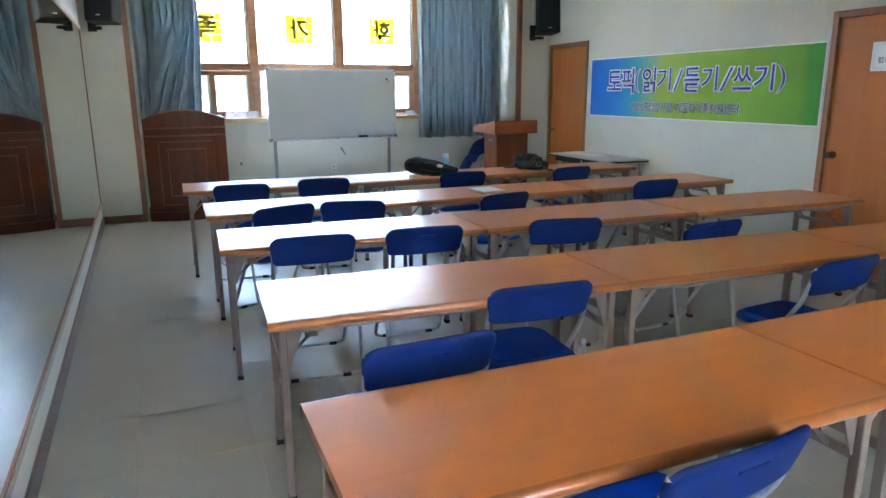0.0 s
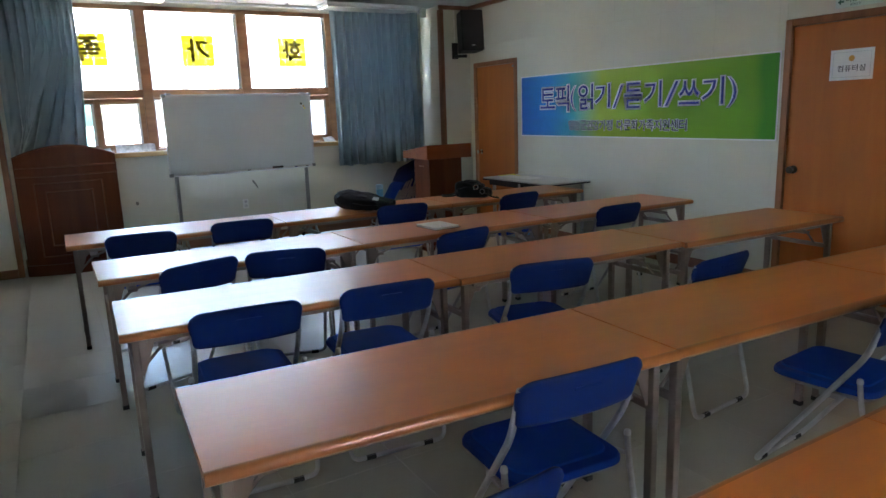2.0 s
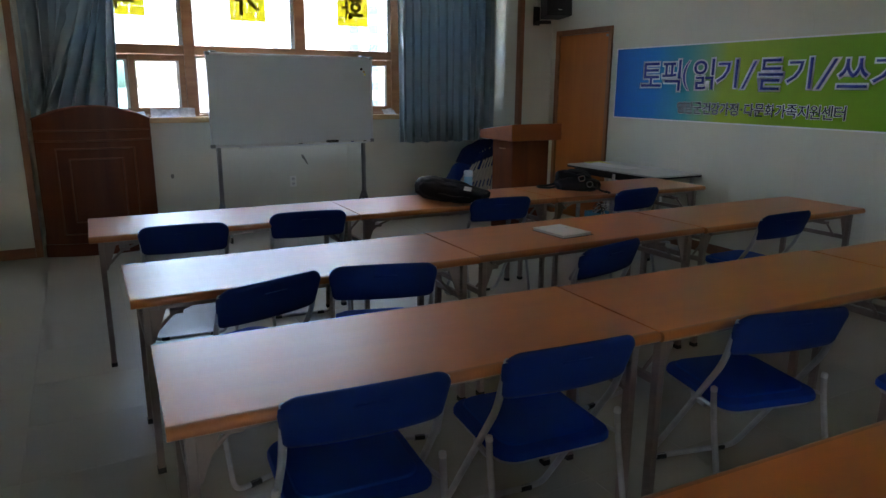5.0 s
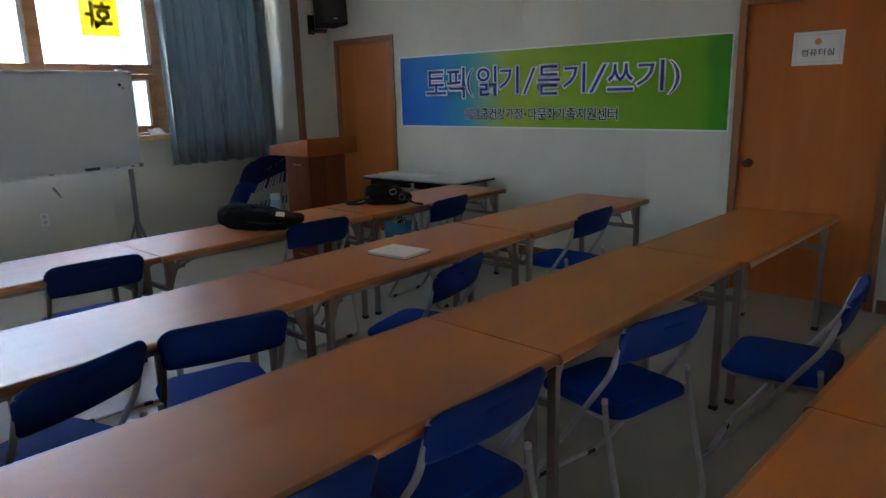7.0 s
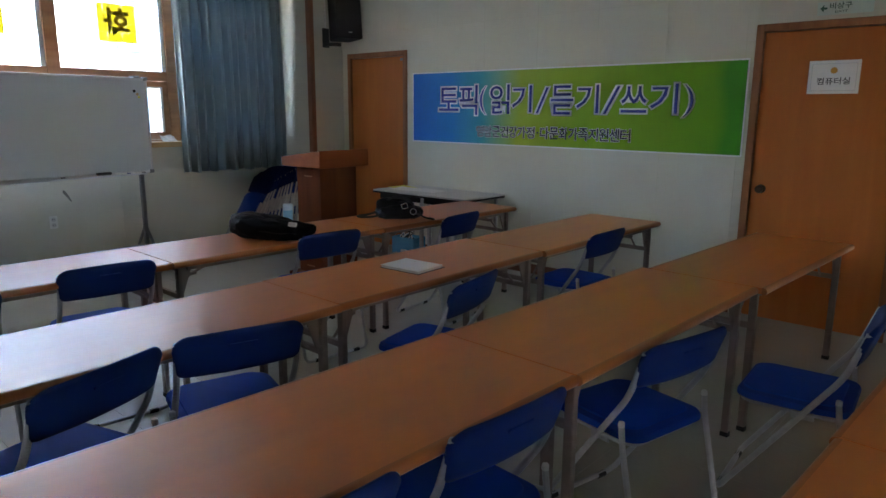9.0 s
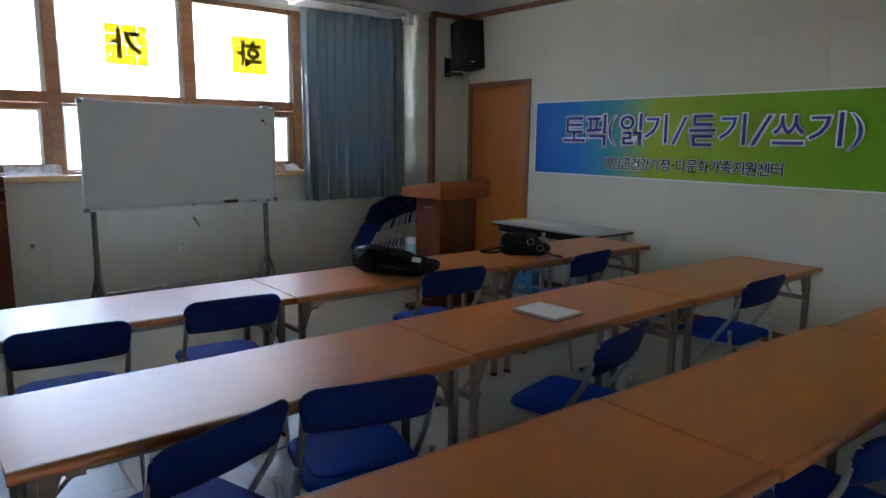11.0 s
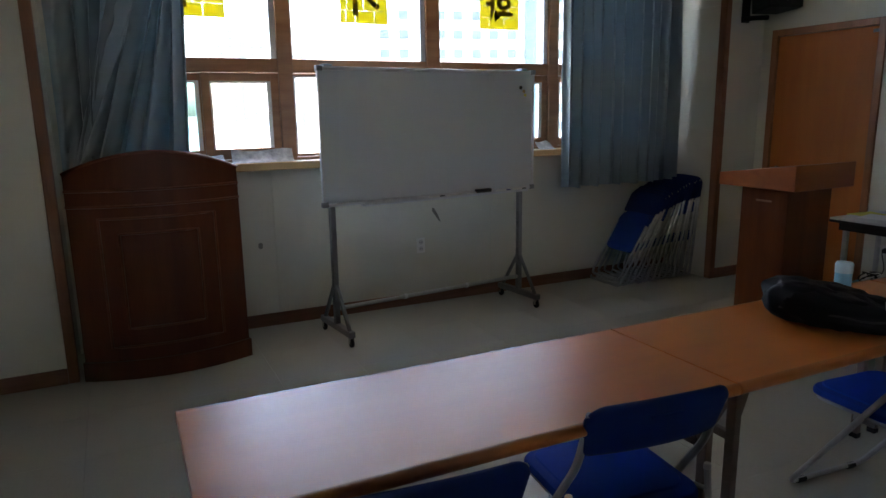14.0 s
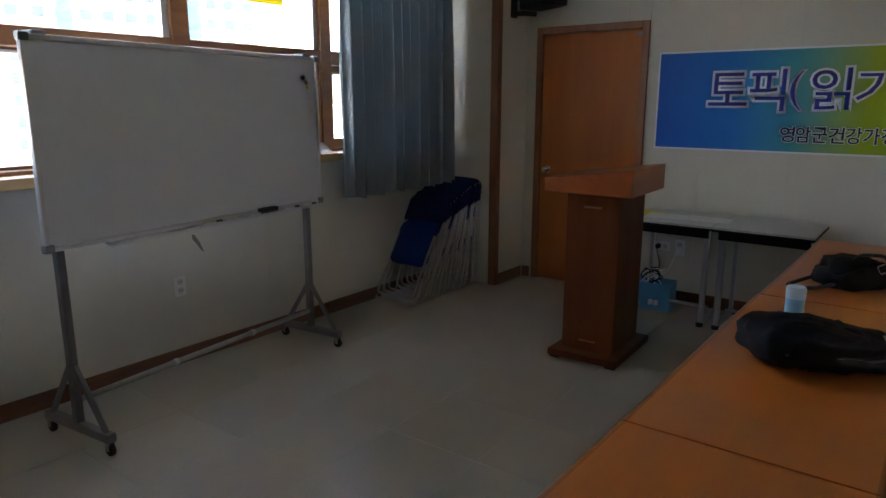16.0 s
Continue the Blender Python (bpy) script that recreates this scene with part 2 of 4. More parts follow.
def banner_print():
    """Printed gradient: blue, then yellow-green, then deeper green along the length of the banner."""
    m = bpy.data.materials.new("banner_print")
    m.use_nodes = True
    n, l = m.node_tree.nodes, m.node_tree.links
    b = n["Principled BSDF"]
    b.inputs["Roughness"].default_value = 0.55
    b.inputs["Specular IOR Level"].default_value = 0.25
    co, sep, nz = n.new("ShaderNodeTexCoord"), n.new("ShaderNodeSeparateXYZ"), n.new("ShaderNodeTexNoise")
    nz.inputs["Scale"].default_value = 1.3
    l.new(co.outputs["Object"], sep.inputs[0]), l.new(co.outputs["Object"], nz.inputs[0])
    a = n.new("ShaderNodeMath")
    a.operation = "MULTIPLY_ADD"
    a.inputs[1].default_value, a.inputs[2].default_value = 1 / 3.43, 0.0
    l.new(sep.outputs[0], a.inputs[0])
    s = n.new("ShaderNodeMath")
    s.operation = "MULTIPLY_ADD"
    s.inputs[1].default_value = 0.07
    l.new(nz.outputs[0], s.inputs[0]), l.new(a.outputs[0], s.inputs[2])
    r = n.new("ShaderNodeValToRGB")
    stops = [(0.0, (0.0, 0.10, 0.50)), (0.19, (0.0, 0.20, 0.58)), (0.31, (0.035, 0.32, 0.40)), (0.44, (0.33, 0.45, 0.03)), (0.64, (0.24, 0.42, 0.01)), (0.97, (0.14, 0.36, 0.008)), (1.0, (0.05, 0.28, 0.01))]
    e = r.color_ramp.elements
    while len(e) < len(stops):
        e.new(0.5)
    for k, (p, c) in enumerate(stops):
        e[k].position, e[k].color = p, (*c, 1)
    l.new(s.outputs[0], r.inputs[0]), l.new(r.outputs[0], b.inputs["Base Color"])
    return m


BANNER = banner_print()


# ---- mesh helpers ----
def link(name, bm, mat, parent=None, label="", smooth=False):
    me = bpy.data.meshes.new(name)
    bmesh.ops.recalc_face_normals(bm, faces=bm.faces)
    if smooth:
        for f in bm.faces:
            f.smooth = True
    bm.to_mesh(me)
    bm.free()
    if smooth:
        me.set_sharp_from_angle(angle=radians(35))
    me.materials.append(mat)
    ob = new(name, me)
    if parent is not None:
        ob.parent = parent
    if label:
        ob["label"] = label
    return ob


def part(name, bm, mat, parent, label="", smooth=False):
    return link(name, bm, mat, parent, label, smooth)


def thing(name, label, category, m=None, group=""):
    ob = new(name)
    ob.empty_display_size = 0.1
    if m is not None:
        ob.matrix_world = m
    return tagged(ob, label, category, group)


def setting(name, bm, mat, smooth=False):
    return tagged(link(name, bm, mat, None, "", smooth), kind="structure")


def box(bm, x0, x1, y0, y1, z0, z1, bevel=0.0, m=None):
    b = bmesh.new() if bevel or m is not None else bm
    vs = [b.verts.new((x, y, z)) for x in (x0, x1) for y in (y0, y1) for z in (z0, z1)]
    for f in ((0, 1, 3, 2), (4, 6, 7, 5), (0, 4, 5, 1), (2, 3, 7, 6), (0, 2, 6, 4), (1, 5, 7, 3)):
        b.faces.new([vs[i] for i in f])
    if b is not bm:
        if bevel:
            bmesh.ops.bevel(b, geom=b.edges[:], offset=bevel, segments=2, affect="EDGES", profile=0.5)
        if m is not None:
            b.transform(m)
        join(bm, b)
    return bm


def join(bm, other):
    tmp = bpy.data.meshes.new("tmp")
    other.to_mesh(tmp)
    other.free()
    bm.from_mesh(tmp)
    bpy.data.meshes.remove(tmp)
    return bm


def boxed(*size, bevel=0.0):
    return box(bmesh.new(), *size, bevel=bevel)


def rounded(points, radius, steps=5):
    """A polyline with its corners rounded."""
    pts = [Vector(p) for p in points]
    out = [pts[0]]
    for a, b, c in zip(pts, pts[1:], pts[2:]):
        u, v = (a - b), (c - b)
        r = min(radius, u.length * 0.49, v.length * 0.49)
        p, q = b + u.normalized() * r, b + v.normalized() * r
        for k in range(steps + 1):
            t = k / steps
            out.append(p * (1 - t) ** 2 + b * 2 * t * (1 - t) + q * t * t)
    return out + [pts[-1]]


def tube(bm, points, r, sides=8):
    """A round bar along a polyline, with closed ends."""
    pts = [Vector(p) for p in points]
    rings, up = [], None
    for k, p in enumerate(pts):
        d = (pts[min(k + 1, len(pts) - 1)] - pts[max(k - 1, 0)]).normalized()
        if up is None:
            up = d.orthogonal().normalized()
        up = (up - d * up.dot(d)).normalized()
        side = d.cross(up)
        rings.append([bm.verts.new(p + (up * math.cos(a) + side * math.sin(a)) * r) for a in (2 * math.pi * s / sides for s in range(sides))])
    for a, b in zip(rings, rings[1:]):
        for s in range(sides):
            bm.faces.new((a[s], a[(s + 1) % sides], b[(s + 1) % sides], b[s]))
    bm.faces.new(rings[0][::-1]), bm.faces.new(rings[-1])
    return bm


def tubed(points, r, sides=8):
    return tube(bmesh.new(), points, r, sides)


def lathe(bm, profile, sides=20, m=None):
    """A turned body from (radius, height) pairs."""
    b = bmesh.new()
    rings = [[b.verts.new((r * math.cos(2 * math.pi * s / sides), r * math.sin(2 * math.pi * s / sides), z)) for s in range(sides)] for r, z in profile]
    for p, q in zip(rings, rings[1:]):
        for s in range(sides):
            b.faces.new((p[s], p[(s + 1) % sides], q[(s + 1) % sides], q[s]))
    b.faces.new(rings[0][::-1]), b.faces.new(rings[-1])
    if m is not None:
        b.transform(m)
    return join(bm, b)


def slab(bm, outline, axis, d0, d1, bevel=0.0):
    """A flat outline of (u, v) pushed along an axis from d0 to d1."""
    b = bmesh.new()
    put = {"x": lambda u, v, d: (d, u, v), "y": lambda u, v, d: (u, d, v), "z": lambda u, v, d: (u, v, d)}[axis]
    lo, hi = [b.verts.new(put(u, v, d0)) for u, v in outline], [b.verts.new(put(u, v, d1)) for u, v in outline]
    b.faces.new(lo[::-1]), b.faces.new(hi)
    for k in range(len(outline)):
        j = (k + 1) % len(outline)
        b.faces.new((lo[k], lo[j], hi[j], hi[k]))
    if bevel:
        bmesh.ops.bevel(b, geom=b.edges[:], offset=bevel, segments=2, affect="EDGES", profile=0.5)
    return join(bm, b)


def sheet(bm, nu, nv, at, thick=0.0):
    """A grid surface from a function of u, v in 0..1; with a thickness along its normals it becomes a shell."""
    b = bmesh.new()
    vs = [[b.verts.new(at(i / nu, j / nv)) for j in range(nv + 1)] for i in range(nu + 1)]
    for i in range(nu):
        for j in range(nv):
            b.faces.new((vs[i][j], vs[i + 1][j], vs[i + 1][j + 1], vs[i][j + 1]))
    if thick:
        b.normal_update()
        bmesh.ops.solidify(b, geom=b.faces[:], thickness=thick)
    return join(bm, b)


def round_rect(x0, x1, y0, y1, r, steps=5):
    out = []
    for cx, cy, a0 in ((x1 - r, y1 - r, 0), (x0 + r, y1 - r, 90), (x0 + r, y0 + r, 180), (x1 - r, y0 + r, 270)):
        out += [(cx + r * math.cos(radians(a0 + 90 * k / steps)), cy + r * math.sin(radians(a0 + 90 * k / steps))) for k in range(steps + 1)]
    return out


def words_mesh(body, weight):
    c = bpy.data.curves.new("words", "FONT")
    c.body, c.offset, c.resolution_u = body, weight, 3
    ob = bpy.data.objects.new("words", c)
    scene.collection.objects.link(ob)
    dg = bpy.context.evaluated_depsgraph_get()
    me = bpy.data.meshes.new_from_object(ob.evaluated_get(dg))
    bpy.data.objects.remove(ob)
    b = bmesh.new()
    b.from_mesh(me)
    bpy.data.meshes.remove(me)
    return b


def lettering(body, width, height, depth=0.001, weight=0.0):
    """A bmesh of written words, from 0, 0 to width, height, facing +z; weight swells the strokes outwards."""
    thin = words_mesh(body, 0.0)
    xs, ys = [v.co.x for v in thin.verts], [v.co.y for v in thin.verts]
    x0, x1, y0, y1 = min(xs), max(xs), min(ys), max(ys)
    thin.free()
    b = words_mesh(body, weight)
    for v in b.verts:
        v.co = ((v.co.x - x0) / (x1 - x0) * width, (v.co.y - y0) / (y1 - y0) * height, 0)
    if not depth:
        return b
    got = bmesh.ops.extrude_face_region(b, geom=b.faces[:])
    for v in [g for g in got["geom"] if isinstance(g, bmesh.types.BMVert)]:
        v.co.z += depth
    return b


def facing(origin, right, up):
    """A pose whose x runs to the right and y upwards along the two given axes."""
    x, y = Vector(right), Vector(up)
    m = Matrix((x, y, x.cross(y))).transposed().to_4x4()
    return Matrix.Translation(origin) @ m


# ---- the room ----
H = 2.92
EAST, NORTH, STUB_Y, SOUTH = 5.89, 9.78, 9.25, -2.2
WEST_POSE = pose(-0.155, 9.30, 0, 0, 0, 1.8)
SEAM = 2.38

floor_slab = setting("floor", boxed(-0.45, 6.2, SOUTH - 0.3, 10.03, -0.2, -0.004), FLOOR_JOINT)
setting("ceiling", boxed(-0.6, 6.2, SOUTH - 0.3, 10.3, H, H + 0.2), CEIL)
# unseen south window, added only to let fill daylight in from behind
bm = boxed(-0.6, 6.2, SOUTH - 0.2, SOUTH, 0, 1.12)
box(bm, -0.6, 6.2, SOUTH - 0.2, SOUTH, 2.62, H)
box(bm, -0.6, 2.0, SOUTH - 0.2, SOUTH, 1.12, 2.62)
box(bm, 3.45, 6.2, SOUTH - 0.2, SOUTH, 1.12, 2.62)
setting("wall_south", bm, WALL)
bm = bmesh.new()
for fx in (2.0, 2.685, 3.37):
    box(bm, fx, fx + 0.08, SOUTH - 0.14, SOUTH - 0.06, 1.20, 2.54, 0.004)
box(bm, 2.0, 3.45, SOUTH - 0.14, SOUTH - 0.06, 1.12, 1.20, 0.004)
box(bm, 2.0, 3.45, SOUTH - 0.14, SOUTH - 0.06, 2.54, 2.62, 0.004)
setting("window_4", bm, WINDOW_WOOD)
fill_pane = setting("window_fill_added_pane", boxed(2.08, 3.37, SOUTH - 0.105, SOUTH - 0.098, 1.20, 2.54), GLASS)
fill_pane.visible_shadow = False

west = setting("wall_west", boxed(-0.2, 0.0, -11.8, 0.4, 0, H), WALL_WHITE)
west.matrix_world = WEST_POSE
ob = setting("baseboard_west", boxed(0.0, 0.014, -11.6, -0.04, 0, 0.10, bevel=0.003), BASE_GREY)
ob.matrix_world = WEST_POSE

# window wall with its opening
WX0, WX1, WZ0, WZ1 = 0.59, 5.26, 1.15, 2.84
bm = boxed(0.335, 5.435, NORTH, 10.03, 0, WZ0)
box(bm, 0.335, 5.435, NORTH, 10.03, WZ1, H)
box(bm, 0.335, WX0, NORTH, 10.03, WZ0, WZ1)
box(bm, WX1, 5.435, NORTH, 10.03, WZ0, WZ1)
wall_north = setting("wall_north", bm, WALL)
bm = boxed(-0.5, 0.335, STUB_Y, 10.03, 0, H)
pier_1 = setting("wall_north_pier_1", bm, WALL)
bm = boxed(5.435, 6.2, STUB_Y - 0.03, 10.03, 0, H)
pier_2 = setting("wall_north_pier_2", bm, WALL)
setting("trim_1", boxed(0.29, 0.347, STUB_Y - 0.012, STUB_Y + 0.06, 0.0, H - 0.05, bevel=0.004), TRIM)
setting("trim_2", boxed(5.423, 5.48, STUB_Y - 0.042, STUB_Y + 0.03, 0.0, H - 0.05, bevel=0.004), TRIM)
setting("baseboard_north", boxed(0.35, 5.42, NORTH - 0.014, NORTH, 0, 0.095, bevel=0.003), BASE)
setting("baseboard_pier_1", boxed(-0.15, 0.289, STUB_Y - 0.014, STUB_Y, 0, 0.095, bevel=0.003), BASE)
setting("baseboard_pier_2", boxed(5.481, EAST - 0.02, STUB_Y - 0.044, STUB_Y - 0.03, 0, 0.095, bevel=0.003), BASE)
setting("cornice_pier_2", boxed(5.405, EAST, STUB_Y - 0.075, STUB_Y - 0.03, H - 0.05, H, bevel=0.006), TRIM)
setting("cornice_pier_1", boxed(-0.155, 0.355, STUB_Y - 0.045, STUB_Y, H - 0.05, H, bevel=0.006), TRIM)
setting("cornice_east", boxed(EAST - 0.045, EAST, SOUTH, STUB_Y - 0.076, H - 0.05, H, bevel=0.006), TRIM)

# east wall with two doorways; wallboards stand on a backing
DOORS = [(8.14, 9.11, 2.17), (3.55, 4.57, 2.155)]
bm = bmesh.new()
cuts = [SOUTH, 3.55, 4.57, 8.14, 9.11, STUB_Y - 0.03]
for y0, y1 in zip(cuts, cuts[1:]):
    top = [h for a, b, h in DOORS if a == y0]
    box(bm, EAST + 0.008, EAST + 0.2, y0, y1, top[0] if top else 0, H)
wall_east = setting("wall_east", bm, WALL)
setting("backdrop_corridor", boxed(EAST + 0.2, EAST + 0.25, SOUTH, STUB_Y, 0, H), WALL)
for a, b in ((SOUTH, 3.53), (4.59, 8.12), (9.13, 9.205)):
    setting("baseboard_east", boxed(EAST - 0.014, EAST, a, b, 0, 0.095, bevel=0.003), BASE)


# ---- windows ----
def window_bay(name, x0, x1, sashes):
    """One bay: fixed upper light over a transom, and the sashes below it."""
    w = tagged(new(name), "brown timber window bay with clear glass", "window", kind="structure")
    y0, y1 = 9.80, 9.90
    part("window_frame", box(box(bmesh.new(), x0, x1, y0, y1, 2.79, WZ1, 0.004), x0, x1, y0 - 0.006, y1, 1.815, 1.91, 0.006), WINDOW_WOOD, w)
    part("window_frame", box(bmesh.new(), x0, x1, y0, y1, 1.206, 1.226, 0.003), WINDOW_WOOD, w)
    bm = bmesh.new()
    for a, b in ((x0, x0 + 0.014), (x1 - 0.04, x1)):
        box(bm, a, b, y0 + 0.02, y1 - 0.02, 1.912, 2.788)
    part("glazing_bead", bm, ALU, w, "pale grey aluminium glazing bead")
    pane = part("pane", boxed(x0 + 0.014, x1 - 0.04, 9.858, 9.864, 1.912, 2.788), GLASS, w)
    pane.visible_shadow = False
    for a, b, y, wide, mat in sashes:
        bm = bmesh.new()
        box(bm, a, a + wide, y, y + 0.03, 1.228, 1.813, 0.003)
        box(bm, b - wide, b, y, y + 0.03, 1.228, 1.813, 0.003)
        box(bm, a + wide, b - wide, y, y + 0.03, 1.228, 1.228 + wide * 1.3, 0.003)
        box(bm, a + wide, b - wide, y, y + 0.03, 1.813 - wide, 1.813, 0.003)
        s = part("sash", bm, WINDOW_WOOD, w)
        bm = bmesh.new()
        for p, q in ((a + wide, a + wide + 0.012), (b - wide - 0.028, b - wide)):
            box(bm, p, q, y + 0.004, y + 0.024, 1.228 + wide * 1.3, 1.813 - wide)
        box(bm, a + wide + 0.012, b - wide - 0.028, y + 0.004, y + 0.024, 1.813 - wide - 0.014, 1.813 - wide)
        part("gasket", bm, ALU, s)
        g = part("pane", boxed(a + wide, b - wide, y + 0.012, y + 0.018, 1.228 + wide * 1.3, 1.813 - wide), mat, s)
        g.visible_shadow = False
    return w


bm = bmesh.new()
for a, b in ((WX0, 0.66), (1.755, 1.857), (2.90, 3.012), (4.03, 4.13), (5.18, WX1)):
    box(bm, a, b, 9.792, 9.91, 1.206, WZ1, 0.004)
setting("trim_mullions", bm, WINDOW_WOOD)
window_bay("window_1", 0.66, 1.755, [(0.66, 1.275, 9.85, 0.05, TINTED), (1.235, 1.755, 9.81, 0.055, GLASS)])
window_bay("window_2", 1.857, 2.90, [(1.857, 2.90, 9.85, 0.014, GLASS)])
window_bay("window_3", 3.012, 4.03, [(3.012, 3.55, 9.85, 0.05, GLASS), (3.50, 4.03, 9.81, 0.055, GLASS)])
window_bay("window_5", 4.13, 5.18, [(4.13, 4.68, 9.85, 0.05, GLASS), (4.63, 5.18, 9.81, 0.055, GLASS)])
setting("window_sill", boxed(0.50, 5.30, 9.66, 9.91, 1.15, 1.205, bevel=0.006), SILL)
bm = bmesh.new()
box(bm, 0.36, 5.39, 9.64, 9.665, H - 0.055, H - 0.03, 0.004)
for k in range(9):
    x = 0.4 + 0.62 * k
    box(bm, x - 0.012, x + 0.012, 9.635, 9.67, H - 0.03, H)
tagged(link("curtain_rail", bm, ALU), "pale metal curtain rail screwed to the ceiling", "curtain rail")

# letters on yellow film, to be read from outside
for word, x in (("족", 1.068), ("가", 2.246), ("화", 3.408)):
    sq = thing("window_sticker", "yellow film square with a dark letter on window glass", "sticker", facing((x + 0.365, 9.866, 2.178), (-1, 0, 0), (0, 0, 1)), "letters on the windows")
    bm, pieces = bmesh.new(), random.Random(ord(word))
    for row in range(4):
        y0, y1, x0 = 0.0895 * row, 0.0895 * (row + 1) - 0.0010, 0.0
        while x0 < 0.35:
            x1 = min(0.365, x0 + pieces.uniform(0.07, 0.15))
            x1 = 0.365 if x1 > 0.325 else x1
            t1 = pieces.uniform(-0.006, 0.0) if x1 < 0.36 else 0.0
            slab(bm, [(x0, y0), (x1 - 0.0010, y0), (x1 - 0.0010 + t1, y1), (x0, y1)], "z", 0, 0.001)
            x0 = x1
    part("film", bm, YELLOW_FILM, sq, "cracked yellow film")
    bm = lettering(word, 0.235, 0.25, 0.0, 0.030)
    bm.transform(Matrix.Translation((0.065, 0.062, -0.003)))
    part("letter", bm, DARK_FILM, sq, "dark olive letter")



# ---- mirror ----
mir = thing("wall_mirror", "large wall mirror in a thin pale taupe frame", "mirror", WEST_POSE)
part("mirror_glass", boxed(0.002, 0.012, -9.3, -0.30, 0.295, 2.235), MIRROR, mir)
bm = box(bmesh.new(), 0.002, 0.022, -9.33, -0.27, 0.262, 0.294, 0.004)
box(bm, 0.002, 0.022, -9.33, -0.27, 2.236, 2.27, 0.004)
box(bm, 0.002, 0.022, -0.299, -0.27, 0.294, 2.236, 0.004)
box(bm, 0.002, 0.022, -9.33, -9.301, 0.294, 2.236, 0.004)
part("frame", bm, MIRROR_FRAME, mir)
bm = box(bmesh.new(), 0.0125, 0.018, -9.30, -0.30, 0.295, 0.307)
box(bm, 0.0125, 0.018, -9.30, -0.30, 2.223, 2.235)
box(bm, 0.0125, 0.018, -0.312, -0.30, 0.307, 2.223)
part("inner_bead", bm, TRIM, mir, "dark brown inner bead")


# ---- doors ----
def door(name, y0, y1, top, knob_mat, hinge_high):
    d = tagged(new(name), "closed orange-brown laminate door in a brown frame", "door", kind="structure")
    x = EAST
    w = 0.055
    bm = box(bmesh.new(), x - 0.018, x + 0.15, y0, y0 + w, 0, top, 0.004)
    box(bm, x - 0.018, x + 0.15, y1 - w, y1, 0, top, 0.004)
    box(bm, x - 0.018, x + 0.15, y0 + w, y1 - w, top - w, top, 0.004)
    part("door_frame", bm, DOOR_FRAME, d)
    bm = box(bmesh.new(), x + 0.035, x + 0.05, y0 + w, y0 + w + 0.014, 0, top - w)
    box(bm, x + 0.035, x + 0.05, y1 - w - 0.014, y1 - w, 0, top - w)
    box(bm, x + 0.035, x + 0.05, y0 + w + 0.014, y1 - w - 0.014, top - w - 0.014, top - w)
    part("door_stop", bm, DOOR_FRAME, d)
    leaf = part("door_leaf", boxed(x + 0.006, x + 0.034, y0 + w + 0.003, y1 - w - 0.003, 0.01, top - w - 0.004, bevel=0.002), DOOR, d)
    part("top_hinge", box(bmesh.new(), x - 0.006, x + 0.005, y0 + w - 0.01, y0 + w + 0.05, top - w - 0.05, top - w - 0.025, 0.003), STAND, d, "small dark top hinge")
    ky = y1 - w - 0.075
    bm = lathe(bmesh.new(), [(0.033, 0), (0.033, 0.006), (0.014, 0.012), (0.012, 0.03), (0.024, 0.038), (0.029, 0.052), (0.026, 0.066), (0.012, 0.072)], 20, Matrix.Translation((x + 0.006, ky, 0.985)) @ Matrix.Rotation(radians(-90), 4, "Y"))
    part("door_knob", bm, knob_mat, leaf, "round metal knob", True)
    return d


door("door_1", 8.14, 9.11, 2.17, CHROME, True)
door("door_2", 3.55, 4.57, 2.155, BRONZE, False)
sign = thing("door_sign", "white paper room sign taped to the door", "sign", facing((EAST + 0.005, 4.205, 1.667), (0, -1, 0), (0, 0, 1)))
part("paper", boxed(0, 0.315, 0, 0.222, 0, 0.0012), PAPER, sign)
bm = bmesh.new()
for a in ((0.02, 0.295, 0.02, 0.023), (0.02, 0.295, 0.199, 0.202), (0.02, 0.023, 0.023, 0.199), (0.292, 0.295, 0.023, 0.199)):
    box(bm, *a, 0.0012, 0.0018)
part("border", bm, GREY_TOP, sign)
bm = lettering("컴퓨터실", 0.20, 0.045, 0.0006, 0.012)
bm.transform(Matrix.Translation((0.058, 0.062, 0.0012)))
part("words", bm, GREY_INK, sign)
part("emblem", slab(bmesh.new(), [(0.157 + (0.024 if k % 2 else 0.019) * math.cos(k * math.pi / 10), 0.155 + (0.024 if k % 2 else 0.019) * math.sin(k * math.pi / 10)) for k in range(20)], "z", 0.0012, 0.0018), material("orange_emblem", (0.62, 0.33, 0.06), 0.7), sign, "orange round emblem")
ex = thing("exit_sign", "white and green emergency exit plate above the door", "sign", facing((EAST - 0.002, 4.19, 2.185), (0, -1, 0), (0, 0, 1)))
part("plate", slab(bmesh.new(), round_rect(0, 0.33, 0, 0.085, 0.006), "z", 0, 0.01), material("pale_green_plate", (0.55, 0.66, 0.60), 0.4), ex)
bm = lettering("비상구", 0.13, 0.04, 0.0008, 0.012)
bm.transform(Matrix.Translation((0.075, 0.036, 0.01)))
join(bm, (lambda q: (q.transform(Matrix.Translation((0.11, 0.01, 0.01))), q)[1])(lettering("EXIT", 0.075, 0.016, 0.0008)))
slab(bm, [(0.015, 0.043), (0.04, 0.066), (0.04, 0.05), (0.06, 0.05), (0.06, 0.036), (0.04, 0.036), (0.04, 0.02)], "z", 0.01, 0.0108)
part("words", bm, material("dark_green_print", (0.02, 0.10, 0.06), 0.6), ex)

